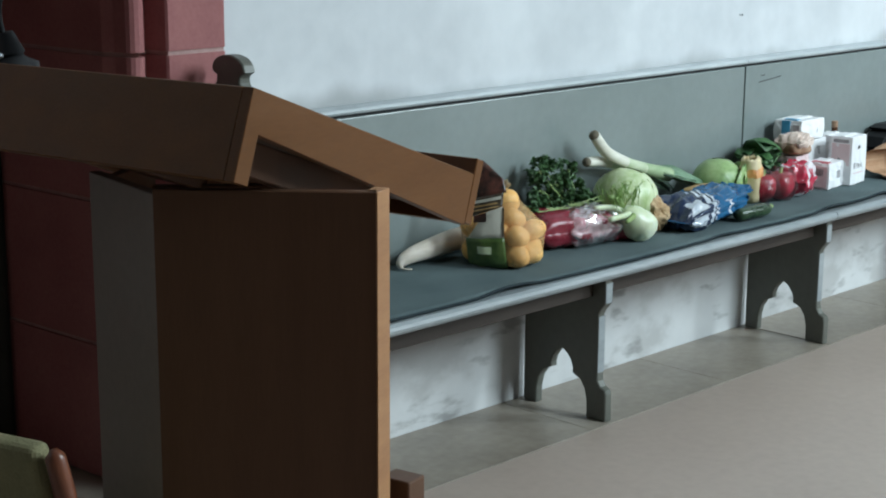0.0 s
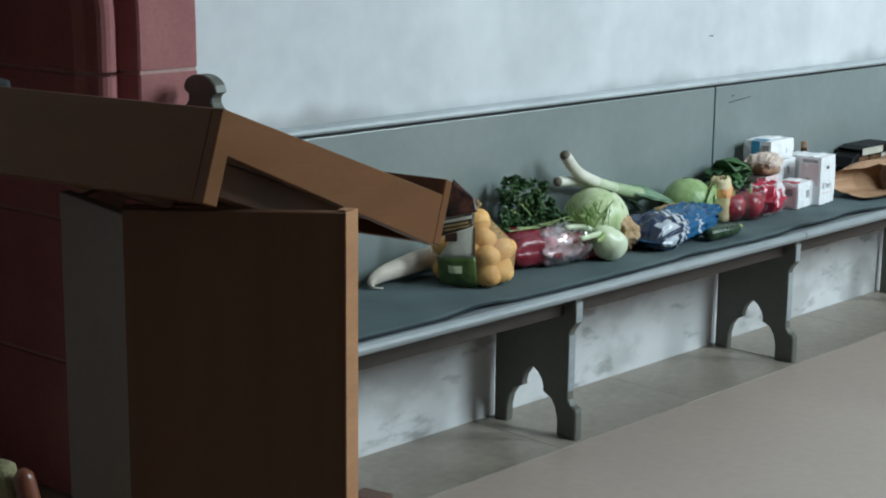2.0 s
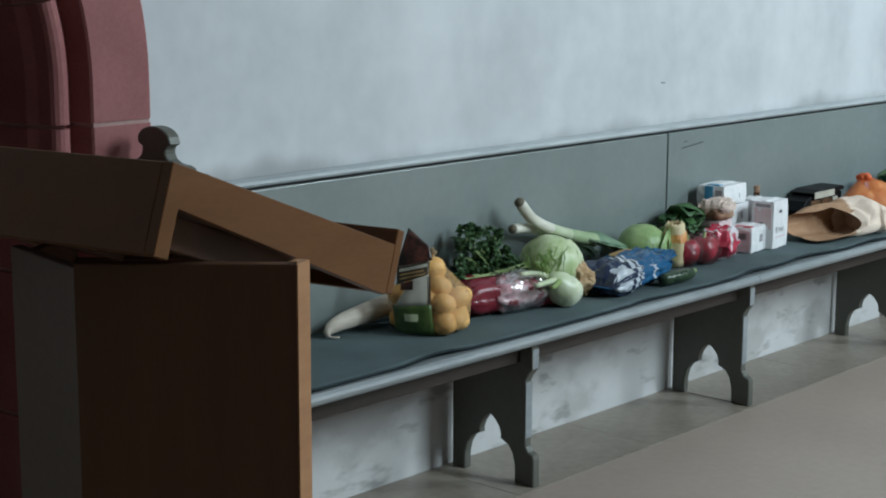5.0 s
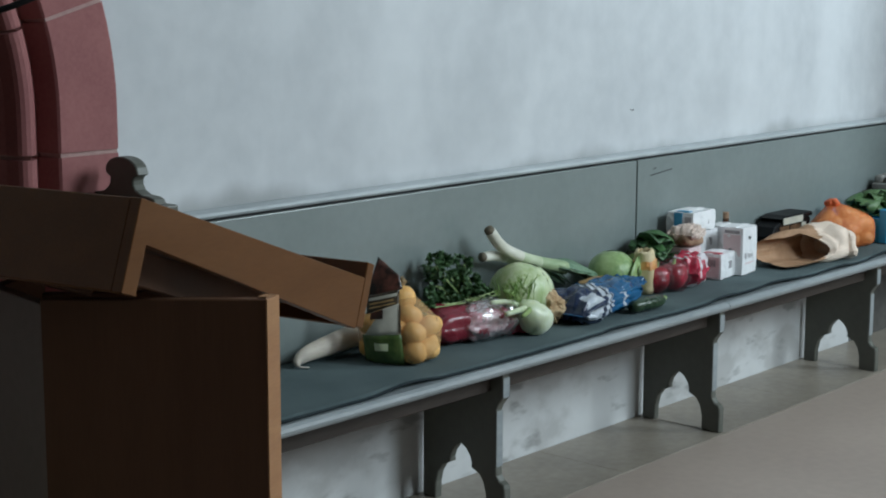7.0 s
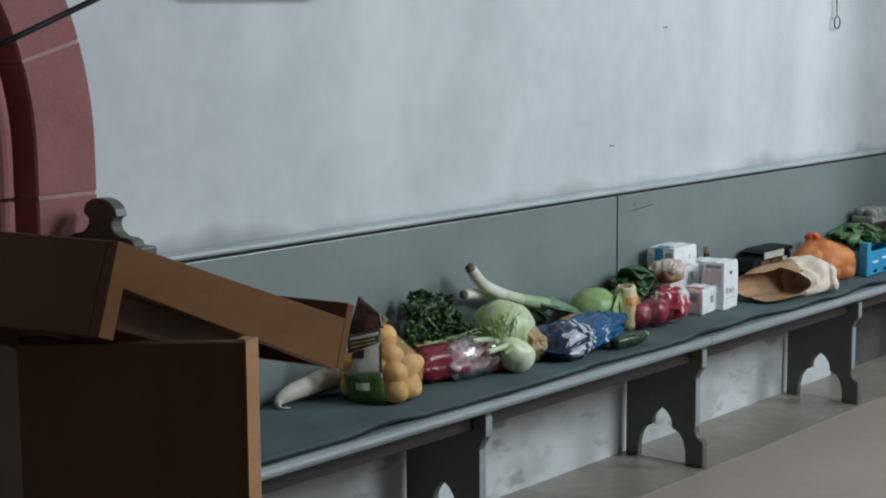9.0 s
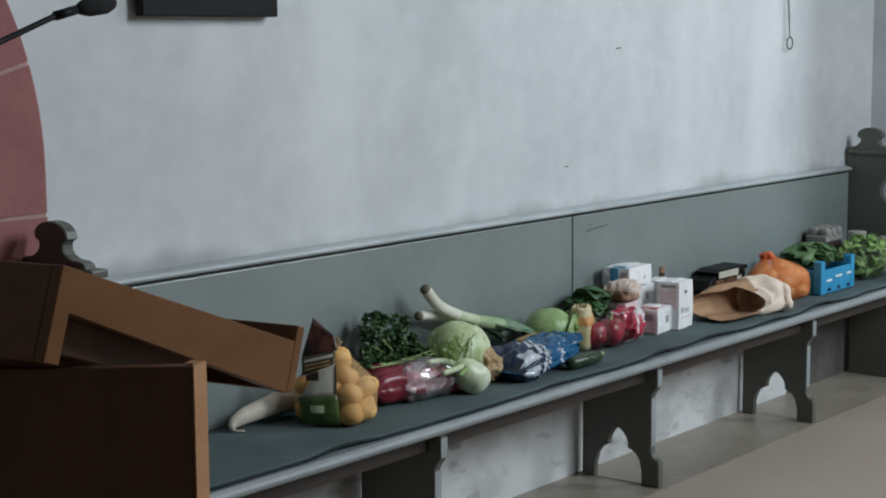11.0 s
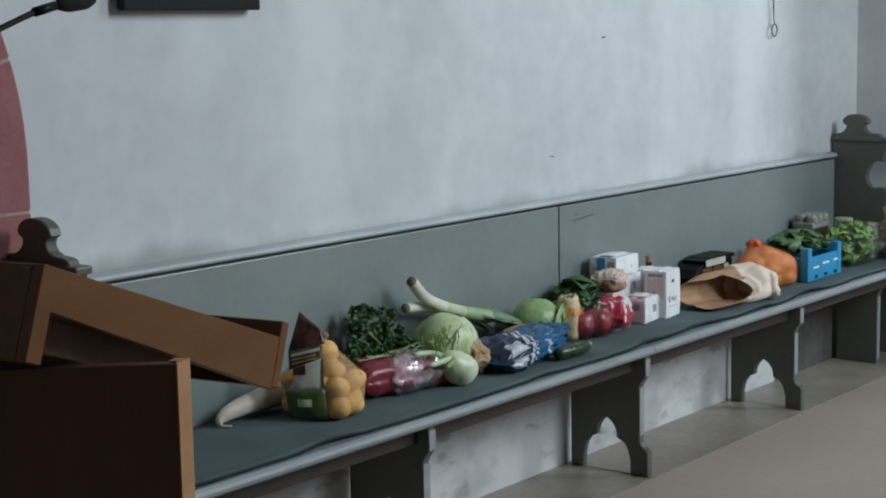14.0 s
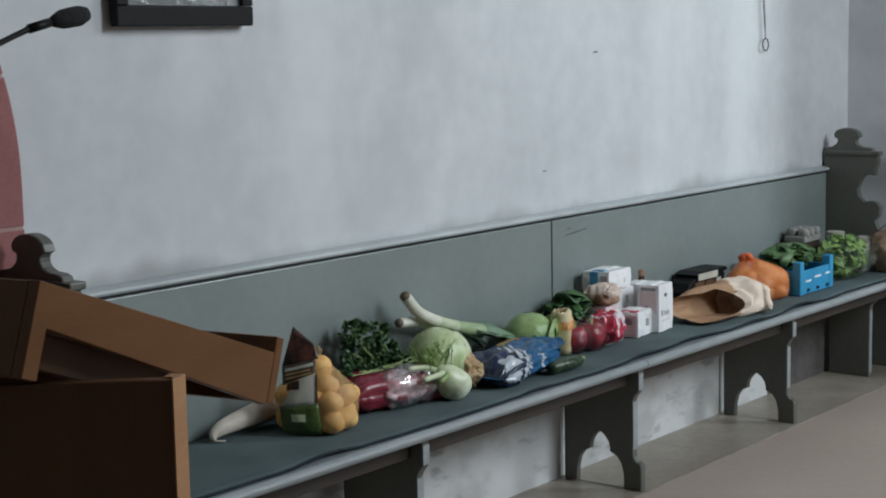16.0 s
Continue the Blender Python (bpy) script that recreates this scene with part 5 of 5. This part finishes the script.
part("label_strip", box(0.840, 0.995, -0.1505, -0.1475, TOP + 0.112, TOP + 0.138), LABEL_W, g, "pale label strip")
for x0, x1 in ((0.825, 0.900), (0.910, 0.990)):
    part("window", box(x0, x1, -0.143, -0.1405, TOP + 0.030, TOP + 0.104), BROWNFILL, g, "brown contents behind a clear window")
part("code_label", box(1.000, 1.035, -0.143, -0.1405, TOP + 0.040, TOP + 0.105), LABEL_W, g, "small white code label")

# open kraft paper bag lying on its side
g = thing("paper_bag", (0.78, -0.27, TOP), "open brown kraft paper bag lying on its side", "paper bag")
bm = bmesh.new()
nu, nv = 22, 40
grid = []
axis0, axis1 = Vector((0.545, -0.295, 0)), Vector((0.915, -0.330, 0))
for i in range(nu + 1):
    t = i / nu
    c = axis0.lerp(axis1, t)
    w = 0.088 * (1.05 - 0.06 * t)
    h = 0.060 * (0.92 + 0.22 * t) * (1 if t < 0.9 else 1 - 2.2 * (t - 0.9))
    row = []
    for j in range(nv):
        a = 2 * math.pi * j / nv
        ca, sa = math.cos(a), math.sin(a)
        s = (abs(ca) ** 3.2 + abs(sa) ** 3.2) ** (-1 / 3.2)
        crease = 0.014 * noise.noise(Vector((t * 4, ca * 1.8, sa * 1.8))) + 0.010 * (1 - t) * (0.3 - abs(noise.noise(Vector((t * 3, ca * 2, sa * 2)))))
        cutback = 0.25 * max(0.0, 0.55 * sa - 0.80 * ca) ** 0.8 * (1 - t) ** 1.3
        sag = 1.0 - 0.55 * (1 - t) * max(0.0, -ca)
        p = Vector((c.x + cutback - (0.03 * (1 - t) ** 2 if sa < 0 else 0), c.y + ca * s * (w + crease), TOP + (h + sa * s * (h + crease)) * sag))
        p.z += 0.018 * max(0.0, 1 - t / 0.30) * max(0.0, -sa)
        p.z = max(p.z, TOP + 0.001)
        row.append(bm.verts.new(p))
    grid.append(row)
for a, b in zip(grid, grid[1:]):
    for j in range(nv):
        f = bm.faces.new((a[j], b[j], b[(j + 1) % nv], a[(j + 1) % nv]))
        f.material_index = 1 if a[j].co.x - 0.6 * (a[j].co.y + 0.32) > 0.775 else 0
bm.faces.new(grid[-1][::-1]).material_index = 1
ob = part("bag_wall", bm, [KRAFT, KRAFT_PALE], g, shade=False)
md = ob.modifiers.new("paper", "SOLIDIFY")
md.thickness = 0.0012
bm = blob((0.915, -0.336, TOP + 0.055), (0.026, 0.084, 0.054), 0.35, 0.05, 3, 9, square=4, turn=Matrix.Rotation(radians(-10), 3, "Z"))
for v in bm.verts:
    v.co.z = max(v.co.z, TOP + 0.001)
part("bag_bottom", bm, KRAFT_PALE, g, "pale folded bag bottom")
# onions in an orange net
g = thing("onion_net", (1.155, -0.20, TOP), "orange net full of brown onions", "onions")
rng = random.Random(15)
bulbs = []
for k in range(44):
    a, t = rng.uniform(0, 6.28), rng.uniform(0.1, 1) ** 0.5
    x, y = 1.170 + 0.142 * t * math.cos(a), -0.215 + 0.105 * t * math.sin(a)
    z = TOP + 0.030 + (0.044 if k > 15 else 0.0) + (0.056 if k > 29 else 0) * (1.25 - t)
    part("onion", blob((x, y, z), (0.031, 0.028, 0.028), 0.14, 0.04, 3, k), ONION, g, shade=True)
    bulbs.append(((x, y, z), 0.0310))
bulbs.append(((1.13, -0.205, TOP + 0.170), 0.012))
hull = taut_net(bulbs, 0.003)
for v in hull.verts:
    v.co.y = min(v.co.y, -0.032)
part("net_bag", hull, NET_O, g, "stretched orange netting", shade=True)
bm = blob((1.13, -0.205, TOP + 0.176), (0.036, 0.026, 0.014), 0.6, 0.03, 4, 6, crinkle=0.4)
part("net_folds", bm, NET_KNOT, g, "bunched red-orange net end", shade=True)

# blue crate with greens
g = thing("crate", (1.49, -0.20, TOP), "bright blue plastic crate filled with dark greens", "crate")
cx0, cx1, cy0, cy1 = 1.335, 1.645, -0.345, -0.07
part("crate_floor", box(cx0, cx1, cy0, cy1, TOP + 0.001, TOP + 0.009, 0.002), CRATE, g)
for nm, a in (("long_side", (cx0, cx1, cy0, cy0 + 0.008)), ("long_side", (cx0, cx1, cy1 - 0.008, cy1)), ("short_side", (cx0, cx0 + 0.008, cy0 + 0.009, cy1 - 0.009)), ("short_side", (cx1 - 0.008, cx1, cy0 + 0.009, cy1 - 0.009))):
    part(nm, box(*a, TOP + 0.008, TOP + 0.100, 0.002), CRATE, g)
for x, y in ((cx0, cy0), (cx1 - 0.030, cy0), (cx0, cy1 - 0.030), (cx1 - 0.030, cy1 - 0.030)):
    part("corner_post", box(x - 0.003, x + 0.033, y - 0.003, y + 0.033, TOP, TOP + 0.138, 0.003), CRATE, g)
for x, z, l in ((1.385, 0.05, 0.05), (1.47, 0.06, 0.06), (1.575, 0.062, 0.06)):
    part("print_bar", box(x, x + l, cy0 - 0.0025, cy0 - 0.0002, TOP + z, TOP + z + 0.008), WHITEPACK, g, "pale printed bar")
for x in (1.40, 1.49, 1.58):
    part("foot_slot", box(x, x + 0.025, cy0 - 0.0022, cy0 - 0.0002, TOP + 0.009, TOP + 0.022), NAVY, g)
leaves_bunch("kale_bunch", (1.58, -0.17, TOP + 0.125), (0.085, 0.045, 0.022), 54, 0.10, GREENS, "dark green leaves heaped in the blue crate", 41, base=(1.49, -0.20, TOP + 0.01))

g = thing("dark_box", (1.80, -0.09, TOP), "dark brown cardboard box behind the greens", "box")
part("carton", box(1.72, 1.96, -0.14, -0.04, TOP, TOP + 0.155, 0.003), mat("dark brown board", (0.035, 0.02, 0.012), (0.06, 0.035, 0.022), 9, 0.8), g)
g = thing("egg_carton", (1.90, -0.10, TOP + 0.155), "grey pulp egg carton on a dark box", "egg carton")
part("tray", box(1.785, 1.955, -0.15, -0.05, TOP + 0.156, TOP + 0.185, 0.006), EGGBOX, g)
for k in range(3):
    for q in range(2):
        part("dimple", blob((1.815 + k * 0.053, -0.13 + q * 0.052, TOP + 0.196), (0.024, 0.024, 0.024), 0.1, 0.03, 3, k, square=3), EGGBOX, g, shade=True)

leaves_bunch("lettuce_bag", (1.92, -0.265, TOP + 0.092), (0.080, 0.042, 0.040), 190, 0.062, LETTUCE, "fresh green salad in a clear film bag", 51)
lettuce = bpy.data.objects["lettuce_bag"]
part("film_bag", blob((1.94, -0.272, TOP + 0.085), (0.18, 0.108, 0.086), 0.35, 0.06, 5, 23, crinkle=0.12), CLEAR, lettuce, "shiny clear film", shade=True)
for k, (x, y, z, r) in enumerate(((2.10, -0.15, 0.165, 0.040), (2.16, -0.25, 0.140, 0.045))):
    g = thing("white_pot", (x, y, TOP), "small white lidded pot behind the salad bag", "pot", "white pots")
    part("cup", tube([(x, y, TOP), (x, y, TOP + z)], [r * 0.85, r], 20), WHITEPACK, g, shade=False)
    part("lid", tube([(x, y, TOP + z + 0.0005), (x, y, TOP + z + 0.010), (x, y, TOP + z + 0.013)], [r * 1.05, r * 1.05, r * 0.95], 20), LABEL_W, g, "white lid")
g = thing("bread_bag", (2.16, -0.375, TOP), "brown bread loaf in a shiny clear bag", "bread")
part("loaf", blob((2.18, -0.365, TOP + 0.092), (0.066, 0.072, 0.090), 0.3, 0.05, 5, 3, crinkle=0.12), BREAD, g, shade=True)
part("bag", blob((2.175, -0.368, TOP + 0.100), (0.078, 0.082, 0.099), 0.3, 0.06, 5, 13, crinkle=0.2), CLEAR, g, "shiny clear bag", shade=True)
